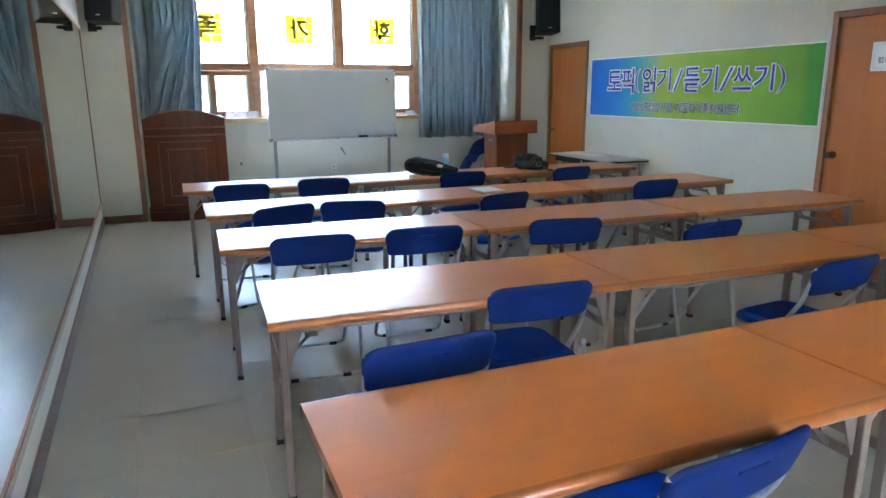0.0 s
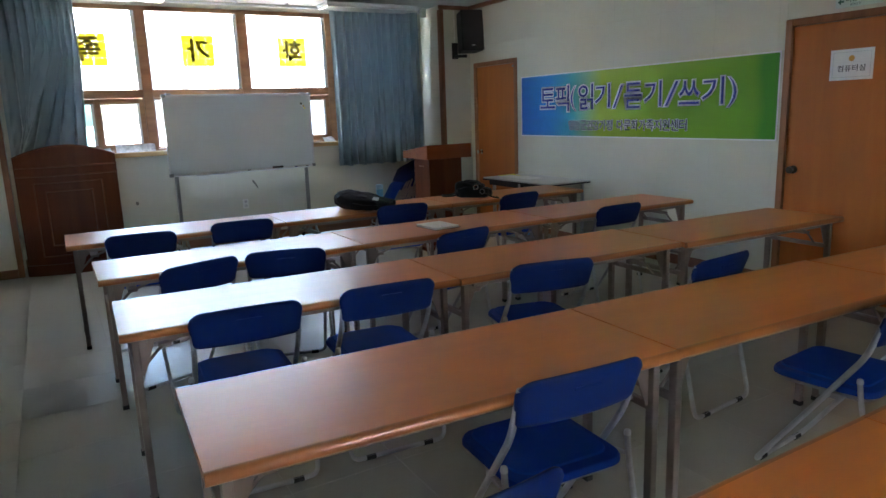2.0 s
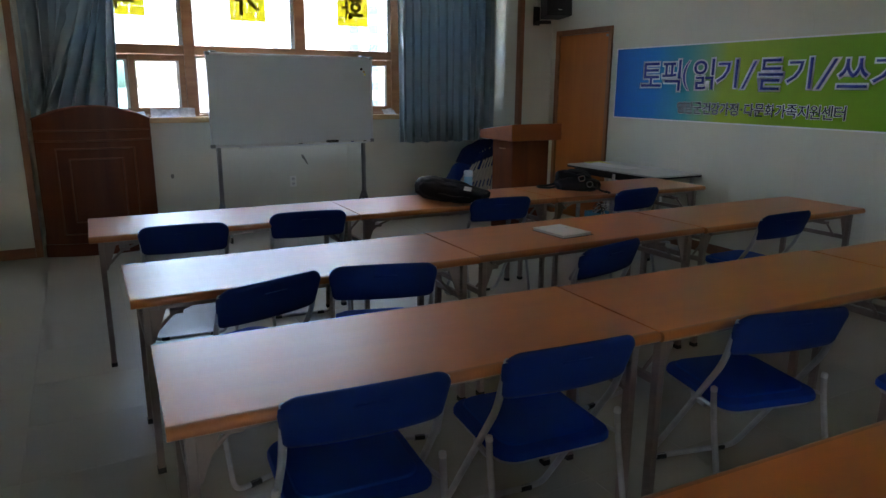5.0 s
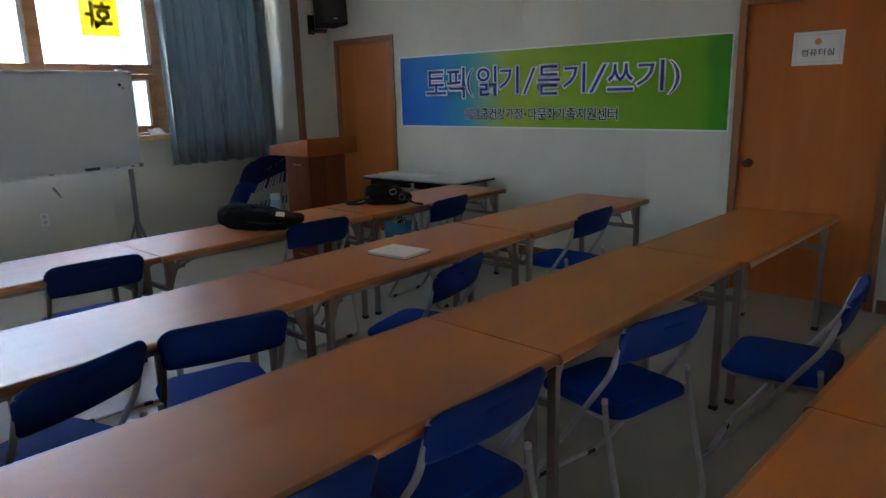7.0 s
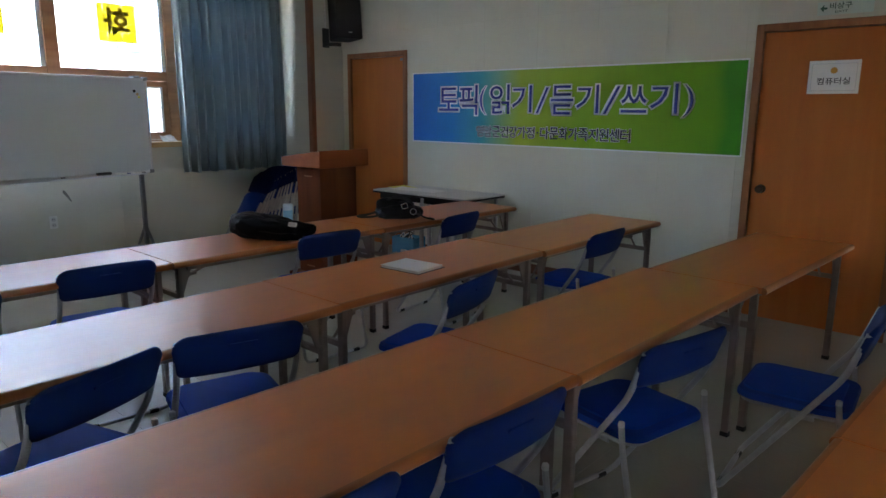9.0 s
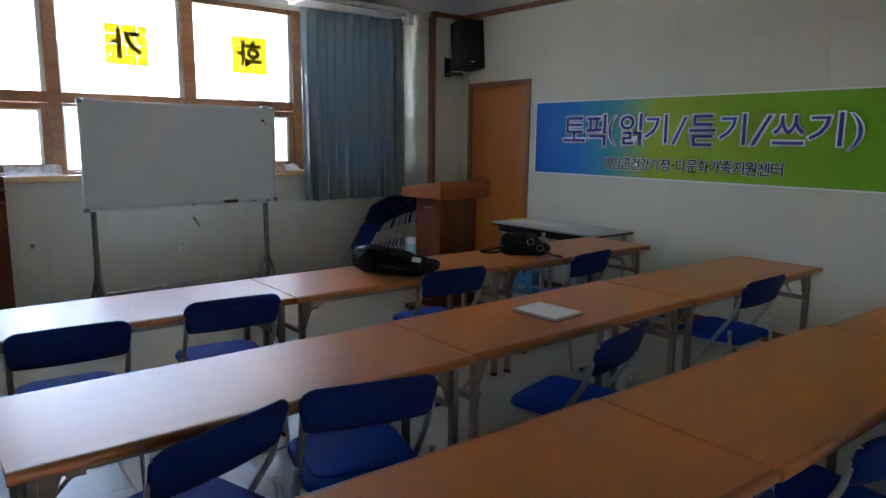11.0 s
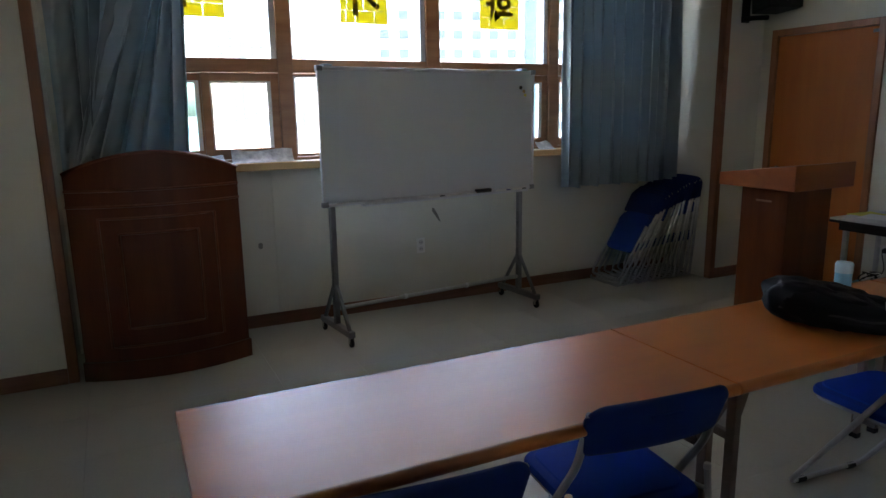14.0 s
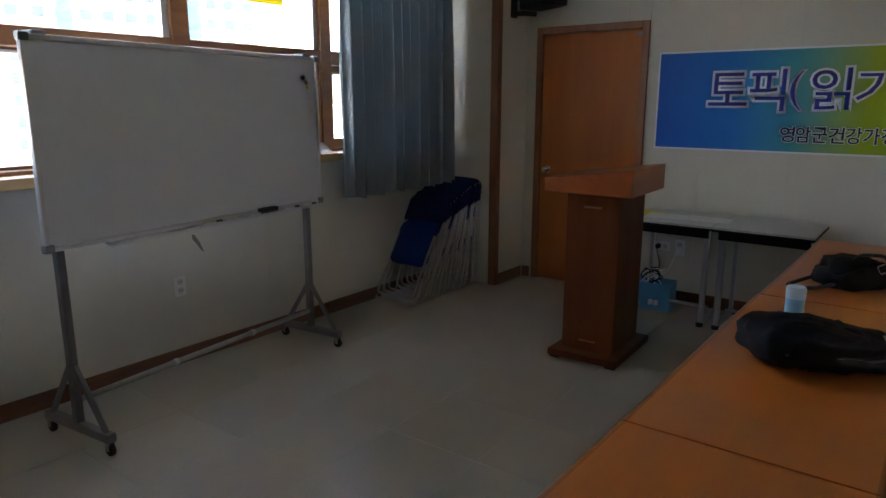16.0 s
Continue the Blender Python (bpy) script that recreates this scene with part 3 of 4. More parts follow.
# ---- banner ----
BAN = facing((EAST - 0.003, 8.04, 1.222), (0, -1, 0), (0, 0, 1))
ban = thing("banner", "printed vinyl banner, blue to green, with white-edged navy words", "banner", BAN)
bm = sheet(bmesh.new(), 60, 8, lambda u, v: (u * 3.43, v * 0.693, 0.004 + 0.0025 * math.sin(u * 21) * math.sin(v * 3.1)), 0.001)
part("cloth", bm, BANNER, ban)
bm = box(bmesh.new(), -0.012, 3.442, -0.012, 0.0, 0, 0.006)
box(bm, -0.012, 3.442, 0.693, 0.705, 0, 0.006)
box(bm, -0.012, 0.0, 0, 0.693, 0, 0.006), box(bm, 3.43, 3.442, 0, 0.693, 0, 0.006)
part("border", bm, WHITE_PRINT, ban, "white printed border")
# the title sign by sign: left and right edge along the banner, lower and upper edge
TITLE = [
    ("토", 0.375, 0.640, 0.297, 0.562), ("픽", 0.655, 0.885, 0.260, 0.580), ("(", 0.910, 1.000, 0.262, 0.570), ("읽", 1.045, 1.275, 0.273, 0.578),
    ("기", 1.310, 1.530, 0.290, 0.565), ("/", 1.570, 1.725, 0.275, 0.550), ("듣", 1.742, 1.972, 0.272, 0.558), ("기", 2.008, 2.222, 0.285, 0.558),
    ("/", 2.255, 2.435, 0.275, 0.548), ("쓰", 2.436, 2.662, 0.292, 0.538), ("기", 2.695, 2.920, 0.285, 0.553), (")", 2.960, 3.055, 0.255, 0.548),
]
for sign_, a, b, lo, hi in TITLE:
    for name, weight, lift, mat in (("title_edge", 0.052 if sign_ not in "(/)" else 0.020, 0.0072, WHITE_PRINT), ("title_letter", 0.004 if sign_ not in "(/)" else -0.014, 0.0082, NAVY)):
        bm = lettering(sign_, b - a, hi - lo - 0.035, 0.0008, weight)
        bm.transform(Matrix.Translation((a, lo + 0.0175, lift)))
        part(name, bm, mat, ban)
NAVY_DEEP = material("black_navy_print", (0.008, 0.010, 0.05), 0.5, tint=0.05)
SUB, cell, sx = "영암군건강가정·다문화가족지원센터", 1.665 / 16.55, 0.88
for sign_ in SUB:
    wide = 0.016 if sign_ == "·" else cell * 0.90
    high = 0.016 if sign_ == "·" else 0.104
    for name, weight, lift, mat in (("subtitle_edge", 0.054, 0.0072, WHITE_PRINT), ("subtitle_letter", 0.012, 0.0082, NAVY_DEEP)):
        bm = lettering(sign_, wide, high, 0.0008, weight if sign_ != "·" else 0.01)
        bm.transform(Matrix.Translation((sx + (0.016 if sign_ == "·" else 0.0), 0.068 + (0.045 if sign_ == "·" else 0.0), lift)))
        part(name, bm, mat, ban)
    sx += cell * (0.55 if sign_ == "·" else 1.0)


# ---- curtains ----
def curtain(name, x0, x1, z0, z1, folds, y, label, pull=0.0, seed=0):
    c = thing(name, label, "curtain", pose(0, 0, 0), "curtains at the window")
    rnd = random.Random(seed)
    jit = [rnd.uniform(-0.35, 0.35) for _ in range(folds + 3)]
    amp = [rnd.uniform(0.55, 1.25) for _ in range(folds + 3)]

    def at(u, v):
        s = 1 - v
        p = folds * (u ** 1.45 if pull else u)
        k = int(p)
        f = p - k
        a = amp[k] * (1 - f) + amp[k + 1] * f
        drift = (jit[k] * (1 - f) + jit[k + 1] * f) * (0.35 + 0.65 * s)
        q = p + drift
        ph = 2 * math.pi * q
        depth = (0.038 + 0.062 * min(1, 0.3 + 1.5 * s)) * a
        pleat = 1.7 * abs(math.sin(ph / 2)) ** 0.75 - 1.0
        yy = y - depth * (pleat + 0.22 * math.sin(ph + 0.7)) - 0.004 * math.sin(2.3 * ph + 3 * s) * s
        x = x0 + (x1 - x0) * u + 0.014 * math.cos(ph) * min(1, 2 * s)
        if pull:
            start = 0.32 + 0.12 * math.sin(2.6 * k + 1) * (0.5 + 0.5 * math.sin(ph))
            low = max(0.0, s - start) / (1 - start)
            mid = math.exp(-((u - 0.66) / 0.25) ** 2)
            x -= pull * mid * low
            x += 0.02 * low * max(0.0, u - 0.75) * 4
            crumple = noise.noise(Vector((u * 9 + low * 5, s * 7, 2.0))) + 0.5 * noise.noise(Vector((u * 20 + low * 9, s * 13, 5.0)))
            yy += 0.07 * low * crumple - 0.10 * low ** 2 * (0.4 + 0.6 * mid)
        z = z0 + (z1 - z0) * v + 0.008 * math.sin(ph * 0.5) * s
        return (x, yy, z)

    bm = sheet(bmesh.new(), folds * 18, 56, at)
    sheet(bm, folds * 18, 56, lambda u, v: Vector(at(u, v)) + Vector((0, 0.003, 0)))
    part("cloth", bm, CURTAIN, c, smooth=True)
    for k in range(folds // 2):
        x = x0 + (x1 - x0) * (k + 0.5) / (folds // 2)
        bm = tubed(rounded([(x, y, z1 - 0.01), (x, y - 0.01, z1 + 0.02), (x, y + 0.01, z1 + 0.025)], 0.01, 3), 0.003, 6)
        part("hook", bm, CHROME, c)
    return c


curtain("curtain", 4.025, 5.29, 0.885, H - 0.055, 12, 9.580, "blue-grey satin curtain hanging in even folds at the window", seed=3)
curtain("curtain", 0.365, 1.14, 1.165, H - 0.055, 10, 9.61, "blue-grey satin curtain crumpled behind the arched lectern", pull=0.42, seed=5)


# ---- tables ----
def folding_table(m):
    t = thing("folding_table", "folding seminar table with an orange wood-look top and taupe steel legs", "table", m, "tables in rows")
    L, D, Z = 1.492, 0.61, 0.745
    part("tabletop", slab(bmesh.new(), [(0.028, Z), (D - 0.028, Z), (D - 0.028, Z - 0.03), (0.028, Z - 0.03)], "x", 0.002, L - 0.002), TABLE, t)
    nose = [(0.028, Z)] + [(0.028 - 0.017 * math.sin(radians(a)) - 0.006, Z - 0.0175 + 0.0175 * math.cos(radians(a))) for a in range(0, 181, 20)] + [(0.028, Z - 0.035)]
    part("front_edge", slab(bmesh.new(), nose, "x", 0.001, L - 0.001), TABLE_EDGE, t, "rounded edge", True)
    part("back_edge", slab(bmesh.new(), [(D - u, v) for u, v in nose[::-1]], "x", 0.001, L - 0.001), TABLE_EDGE, t, "rounded edge", True)
    part("underframe", box(box(bmesh.new(), 0.10, L - 0.10, 0.06, 0.085, Z - 0.062, Z - 0.031), 0.10, L - 0.10, D - 0.085, D - 0.06, Z - 0.062, Z - 0.031), LEG, t)
    for x, s in ((0.055, 1), (L - 0.055, -1)):
        for y in (0.075, D - 0.075):
            leg = part("leg", boxed(x - 0.014, x + 0.014, y - 0.0175, y + 0.0175, 0.022, Z - 0.031, bevel=0.004), LEG, t)
            part("foot_cap", boxed(x - 0.016, x + 0.016, y - 0.0195, y + 0.0195, 0, 0.024, bevel=0.003), RUBBER, leg, "black plastic foot")
        part("crossbar", boxed(x - 0.010, x + 0.010, 0.093, D - 0.093, 0.525, 0.553, bevel=0.003), LEG, t)
        bm = tubed(rounded([(x + s * 0.012, 0.16, 0.54), (x + s * 0.10, 0.16, 0.63), (x + s * 0.27, 0.16, Z - 0.05)], 0.02), 0.007, 6)
        tube(bm, rounded([(x + s * 0.012, D - 0.16, 0.54), (x + s * 0.10, D - 0.16, 0.63), (x + s * 0.27, D - 0.16, Z - 0.05)], 0.02), 0.007, 6)
        box(bm, min(x + s * 0.09, x + s * 0.14), max(x + s * 0.09, x + s * 0.14), 0.15, D - 0.15, 0.628, 0.644, 0.002)
        part("folding_brace", bm, LEG, t)
        for y in (0.085, D - 0.085):
            bm = slab(bmesh.new(), [(x + s * 0.014, Z - 0.20), (x + s * 0.022, Z - 0.20), (x + s * 0.085, Z - 0.031), (x + s * 0.014, Z - 0.031)], "y", y - 0.004, y + 0.004)
            part("gusset", bm, LEG, t)
    return t


# near left corner and heading of every row, with small shifts where tables do not quite meet
ROW_PLACES = [
    (0.728, 6.212, -0.6, (0, 0, 0)),
    (0.842, 4.965, -0.3, (0, 0.01, 0.0)),
    (0.846, 3.893, -2.1, (0, -0.008, -0.035)),
    (0.914, 2.648, -2.9, (0, 0.008, 0)),
    (0.911, 1.405, 0.4, (0, 0, 0)),
]
first = None
for rx, ry, yaw, shift in ROW_PLACES:
    for k in range(3):
        m = pose(rx, ry, 0, 0, 0, yaw) @ pose(1.497 * k, shift[k], 0, 0, 0, (0.0, 0.3, -0.25)[k])
        if first is None:
            first = folding_table(m)
        else:
            copy_thing(first, m)


# ---- folding chairs ----
def backrest_shape(y0, z0, lean, wide=0.228, high=0.168):
    """A padded, slightly hollow back with rounded upper corners. Its top edge lies at y0, z0."""
    bm = bmesh.new()
    n, k = 36, 16

    def at(side):
        def f(u, v):
            c = 2 * u - 1
            v = 0.5 - 0.5 * math.cos(math.pi * v)
            a = math.copysign(1 - (1 - abs(c)) ** 1.5, c)
            w = wide * (1 - 0.05 * (1 - v))
            q, r = max(0.0, abs(a) - 0.76) / 0.24, max(0.0, abs(a) - 0.86) / 0.14
            top = 1 - 0.06 * a * a - 0.30 * (1 - math.sqrt(max(0.0, 1 - q * q)))
            low = 0.16 * (1 - math.sqrt(max(0.0, 1 - r * r)))
            vv = low + (top - low) * v
            rim = min(1.0, min(v, 1 - v, u * 1.6, (1 - u) * 1.6) * 6)
            t = 0.0135 * math.sqrt(max(0.0, 1 - (1 - rim) ** 2))
            h = (vv - 1) * high
            bow = -0.024 * (1 - a * a)
            return (a * w, y0 + bow - h * lean + side * t, z0 + h)
        return f

    sheet(bm, n, k, at(1)), sheet(bm, n, k, at(-1))
    bmesh.ops.remove_doubles(bm, verts=bm.verts[:], dist=0.0006)
    return bm


def seat_shape(z, y0, y1):
    ring = round_rect(-0.205, 0.205, y0, y1, 0.065, 6)
    bm = bmesh.new()
    prev = None
    for scale, h in ((0.93, -0.016), (1.0, -0.006), (1.0, 0.006), (0.975, 0.016), (0.86, 0.022), (0.4, 0.017)):
        cy = (y0 + y1) / 2
        now = [bm.verts.new((u * scale, cy + (v - cy) * scale, z + h)) for u, v in ring]
        if prev:
            for i in range(len(ring)):
                j = (i + 1) % len(ring)
                bm.faces.new((prev[i], prev[j], now[j], now[i]))
        else:
            bm.faces.new(now[::-1])
        prev = now
    bm.faces.new(prev)
    return bm


def pad_shape(z, y0, y1):
    """A thin cushion, rounded at its rim."""
    ring = round_rect(-0.175, 0.175, y0, y1, 0.06, 6)
    bm, prev, cy = bmesh.new(), None, (y0 + y1) / 2
    for scale, h in ((1.0, -0.004), (1.0, 0.004), (0.975, 0.010), (0.85, 0.013)):
        now = [bm.verts.new((u * scale, cy + (v - cy) * scale, z + h)) for u, v in ring]
        if prev:
            for i in range(len(ring)):
                j = (i + 1) % len(ring)
                bm.faces.new((prev[i], prev[j], now[j], now[i]))
        prev = now
    bm.faces.new(prev)
    return bm


# folded seats: a blue between the backrests' and the open seats'
FOLDED_SEAT = material("blue_vinyl_darker", (0.003, 0.032, 0.20), 0.6, spec=0.16, tint=0.12, scale=5, fine=320, bump=0.12)
# pad blue raised further for the window light on the seat
SEAT_PAD = material("window_lit_blue_pad", (0.003, 0.064, 0.46), 0.6, spec=0.10, tint=0.10, scale=5, fine=320, bump=0.12)


def folding_chair(m):
    c = thing("folding_chair", "blue padded folding chair on grey steel tubes", "chair", m, "chairs behind the tables")
    W = 0.212
    part("backrest", backrest_shape(0.0, 0.808, 0.32), BLUE, c, "blue backrest, toned darker for shade", True)
    bm = slab(bmesh.new(), round_rect(-0.05, 0.05, -0.006, 0.006, 0.005, 3), "y", -0.003, 0.003, 0.001)
    bm.transform(Matrix.Translation((0, -0.020, 0.752)) @ Matrix.Rotation(radians(17), 4, "X"))
    part("grip_bar", bm, BLUE, c, "raised grip bar")
    seat = part("seat", seat_shape(0.440, 0.035, 0.44), BLUE_SEAT, c, "blue padded seat, toned brighter for window light", True)
    part("seat_pad", pad_shape(0.4575, 0.075, 0.425), SEAT_PAD, seat, "blue raised seat pad, toned brighter for window light", True)
    part("seat_pan", slab(bmesh.new(), round_rect(-0.195, 0.195, 0.055, 0.425, 0.06), "z", 0.414, 0.425), TUBE, c)
    long = [(-W, 0.012, 0.775), (-W, 0.07, 0.60), (-W, 0.47, 0.016), (W, 0.47, 0.016), (W, 0.07, 0.60), (W, 0.012, 0.775)]
    part("front_frame", tubed(rounded(long, 0.05), 0.0115, 8), TUBE, c, "bent steel tube", True)
    part("rear_frame", tubed(rounded([(-W - 0.02, 0.075, 0.505), (-W - 0.02, 0.065, 0.42), (-W - 0.02, -0.03, 0.014), (W + 0.02, -0.03, 0.014), (W + 0.02, 0.065, 0.42), (W + 0.02, 0.075, 0.505)], 0.045), 0.0105, 8), TUBE, c, "bent steel tube", True)
    for s in (-1, 1):
        part("cap", lathe(bmesh.new(), [(0.0115, 0), (0.012, 0.008), (0.010, 0.017), (0.004, 0.020)], 10, Matrix.Translation((s * (W + 0.02), 0.075, 0.500))), CAP, c, "pale plastic cap", True)
        part("link", tubed([(s * W, 0.185, 0.425), (s * (W + 0.014), 0.07, 0.44)], 0.007, 6), TUBE, c)
        part("seat_hinge", boxed(*sorted((s * 0.197, s * 0.207)), 0.15, 0.23, 0.40, 0.43, bevel=0.003), TUBE, c)
        part("foot_pad", tubed([(s * 0.12, 0.47, 0.0135), (s * 0.165, 0.47, 0.0135)], 0.0135, 8), RUBBER, c, "black rubber pad")
        part("foot_pad", tubed([(s * 0.12, -0.03, 0.0125), (s * 0.165, -0.03, 0.0125)], 0.0125, 8), RUBBER, c, "black rubber pad")
    return c


CHAIRS = [
    (1.18, 6.08, -5), (1.885, 6.17, -6), (3.19, 6.10, -5), (4.33, 6.01, 5),
    (1.335, 4.84, 18), (1.80, 4.855, -16), (2.93, 4.73, 12), (4.43, 4.88, 0),
    (1.315, 3.815, -4), (1.94, 3.795, -4.6), (2.79, 3.69, -13), (3.51, 3.26, 5),
    (1.35, 2.17, 3), (1.96, 2.55, -4), (3.42, 2.36, 5), (1.74, 1.32, 6),
]
proto = None
for cx, cy, yaw in CHAIRS:
    m = pose(cx, cy, 0, 0, 0, yaw)
    if proto is None:
        proto = folding_chair(m)
    else:
        copy_thing(proto, m)


# ---- folded chairs leaning in the corner ----
def folded_chair(m):
    c = thing("folded_chair", "folded blue chair leaning in the stack by the wall", "chair", m, "folded chairs by the window wall")
    W = 0.205
    bm = backrest_shape(0.0, 0.93, 0.05, high=0.215)
    part("backrest", bm, BLUE, c, "blue backrest, toned darker for shade", True)
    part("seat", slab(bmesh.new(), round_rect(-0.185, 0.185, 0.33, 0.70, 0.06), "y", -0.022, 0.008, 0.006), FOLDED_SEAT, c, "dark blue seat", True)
    part("front_frame", tubed(rounded([(-W, 0.008, 0.90), (-W, 0.008, 0.012), (W, 0.008, 0.012), (W, 0.008, 0.90)], 0.05), 0.011, 8), TUBE, c, "bent steel tube", True)
    part("rear_frame", tubed(rounded([(-W + 0.024, -0.016, 0.60), (-W + 0.024, -0.016, 0.055), (W - 0.024, -0.016, 0.055), (W - 0.024, -0.016, 0.60)], 0.05), 0.010, 8), TUBE, c, "bent steel tube", True)
    for s in (-1, 1):
        part("side_plate", boxed(*sorted((s * (W - 0.022), s * (W - 0.016))), -0.02, 0.012, 0.44, 0.60, bevel=0.002), TUBE, c)
    return c


stack = None
for k in range(12):
    f = k / 11
    lean = 33 * (1 - f) + 5.0 * f
    m = Matrix.Translation((4.50 + 0.84 * f + 0.01 * math.sin(k * 5), 9.575 + 0.008 * math.sin(k * 3.7), 0.0)) @ Matrix.Rotation(radians(lean), 4, "Y") @ Matrix.Rotation(radians(-90), 4, "Z")
    if stack is None:
        stack = folded_chair(m)
    else:
        copy_thing(stack, m)


# ---- whiteboard on wheels ----
wb = thing("whiteboard", "white mobile whiteboard in an aluminium frame on a grey wheeled stand", "whiteboard", pose(2.735, 9.385, 0, 0, 0, 6.3))
part("panel", boxed(-0.868, 0.868, -0.078, -0.064, 0.948, 1.80), BOARD, wb, "glossy white writing surface")
for n, a in (("frame_top", (-0.885, 0.885, -0.086, -0.058, 1.80, 1.826)), ("frame_bottom", (-0.885, 0.885, -0.086, -0.058, 0.926, 0.948)), ("frame_side", (-0.887, -0.868, -0.086, -0.058, 0.930, 1.822)), ("frame_side", (0.868, 0.887, -0.086, -0.058, 0.930, 1.822))):
    part(n, boxed(*a, bevel=0.004), ALU, wb)
for x in (-0.872, 0.872):
    for z in (0.928, 1.802):
        part("corner_cap", boxed(x - 0.022, x + 0.022, -0.092, -0.054, z - 0.006, z + 0.03, bevel=0.007), STAND, wb, "grey plastic corner")
part("tray", slab(bmesh.new(), [(-0.15, 0.918), (-0.086, 0.918), (-0.086, 0.926), (-0.146, 0.926), (-0.146, 0.936), (-0.15, 0.936)], "x", -0.62, 0.78), ALU, wb)
part("back_sheet", boxed(-0.868, 0.868, -0.063, -0.058, 0.948, 1.80), STAND, wb)
for x in (-0.812, 0.782):
    part("post", boxed(x - 0.019, x + 0.019, -0.057, -0.019, 0.10, 1.79, bevel=0.005), STAND, wb)
    foot = part("foot_bar", boxed(x - 0.022, x + 0.022, -0.285, 0.215, 0.068, 0.112, bevel=0.006), STAND, wb)
    for y in (-0.25, 0.175):
        part("brace", tubed([(x, y, 0.10), (x, -0.038 + (0.02 if y > 0 else -0.02), 0.385)], 0.015, 6), STAND, wb)
    for y in (-0.262, 0.192):
        bm = lathe(bmesh.new(), [(0.012, -0.010), (0.028, -0.009), (0.030, 0), (0.028, 0.009), (0.012, 0.010)], 14, Matrix.Translation((x, y, 0.030)) @ Matrix.Rotation(radians(90), 4, "Y"))
        wheel = part("castor_wheel", bm, RUBBER, wb, "black castor wheel", True)
        for fx in (x - 0.014, x + 0.014):
            part("castor_fork", boxed(fx - 0.002, fx + 0.002, y - 0.012, y + 0.014, 0.028, 0.068), CHROME, wheel)
    part("top_clip", boxed(x - 0.03, x + 0.03, -0.09, -0.018, 1.822, 1.84, bevel=0.005), STAND, wb)
part("crossbar", tubed([(-0.795, -0.038, 0.215), (0.765, -0.038, 0.215)], 0.015, 8), TUBE, wb, "telescopic steel bar", True)
for x in (-0.27, 0.27):
    part("collar", tubed([(x - 0.012, -0.038, 0.215), (x + 0.012, -0.038, 0.215)], 0.019, 10), ALU, wb)
WB = wb.matrix_world.copy()
for x, col, ln in ((-0.10, (0.12, 0.12, 0.13), 0.13), (0.06, (0.6, 0.6, 0.58), 0.12), (0.22, (0.35, 0.05, 0.05), 0.13), (0.50, (0.03, 0.04, 0.2), 0.13), (0.66, (0.02, 0.02, 0.02), 0.12)):
    mk = thing("marker", "slim board marker lying in the whiteboard tray", "marker", WB @ pose(x, -0.118, 0.934), "markers in the tray")
    part("barrel", tubed([(0, 0, 0), (ln * 0.68, 0, 0)], 0.008, 8), WHITE_PLASTIC, mk, "", True)
    part("cap", tubed([(ln * 0.68, 0, 0), (ln, 0, 0)], 0.0085, 8), material("marker_cap", col, 0.4), mk, "coloured cap", True)
er = thing("board_eraser", "black felt board eraser in the whiteboard tray", "eraser", WB @ pose(0.31, -0.138, 0.927))
part("grip", boxed(0, 0.13, 0, 0.042, 0.016, 0.034, bevel=0.005), RUBBER, er)
part("felt", boxed(0.003, 0.127, 0.002, 0.040, 0, 0.016), GREY_INK, er)
for x, z, mat, r in ((0.755, 1.70, RUBBER, 0.014), (0.785, 1.672, BRASS, 0.013), (0.798, 1.645, YELLOW_PAPER, 0.011)):
    mg = tagged(link("magnet", lathe(bmesh.new(), [(r, 0), (r, 0.006), (r * 0.7, 0.010)], 12), mat, None, "", True), "small round magnet on the whiteboard", "magnet", "magnets on the whiteboard")
    mg.matrix_world = WB @ pose(x, -0.0785, z, 90, 0, 0)


# ---- large arched lectern ----
lec = thing("arched_lectern", "wide mahogany lectern with an arched top and bowed front", "lectern", pose(0.858, 9.235, 0, 0, 0, -0.6))
HW = 0.472


def bow(x):
    return -0.115 * (1 - (x / HW) ** 2)


def lec_top(x):
    return 1.215 + 0.115 * (1 - (x / HW) ** 2)


part("front_panel", sheet(bmesh.new(), 28, 12, lambda u, v: ((2 * u - 1) * HW, bow((2 * u - 1) * HW), 0.10 + v * (lec_top((2 * u - 1) * HW) - 0.10)), 0.02), MAHOGANY, lec, smooth=True)
part("plinth", sheet(bmesh.new(), 28, 2, lambda u, v: ((2 * u - 1) * (HW + 0.012), bow((2 * u - 1) * HW) - 0.014, v * 0.115), 0.03), MAHOGANY, lec, smooth=True)
for s in (-1, 1):
    part("side_panel", boxed(*sorted((s * (HW - 0.022), s * HW)), 0.004, 0.34, 0.0, 1.205, bevel=0.002), MAHOGANY, lec)
part("inner_shelf", boxed(-HW + 0.024, HW - 0.024, 0.03, 0.33, 0.86, 0.88), MAHOGANY, lec)
part("top_edge", tubed([(x, bow(x) + 0.008, lec_top(x) + 0.004) for x in [HW * (k / 14 - 1) for k in range(29)]], 0.011, 8), MAHOGANY_EDGE, lec, "", True)
for z in (1.125, 1.035):
    part("moulding", tubed([(x, bow(x) - 0.008, z) for x in [HW * (k / 12 - 1) for k in range(25)]], 0.009, 6), MAHOGANY_EDGE, lec, "raised moulding", True)
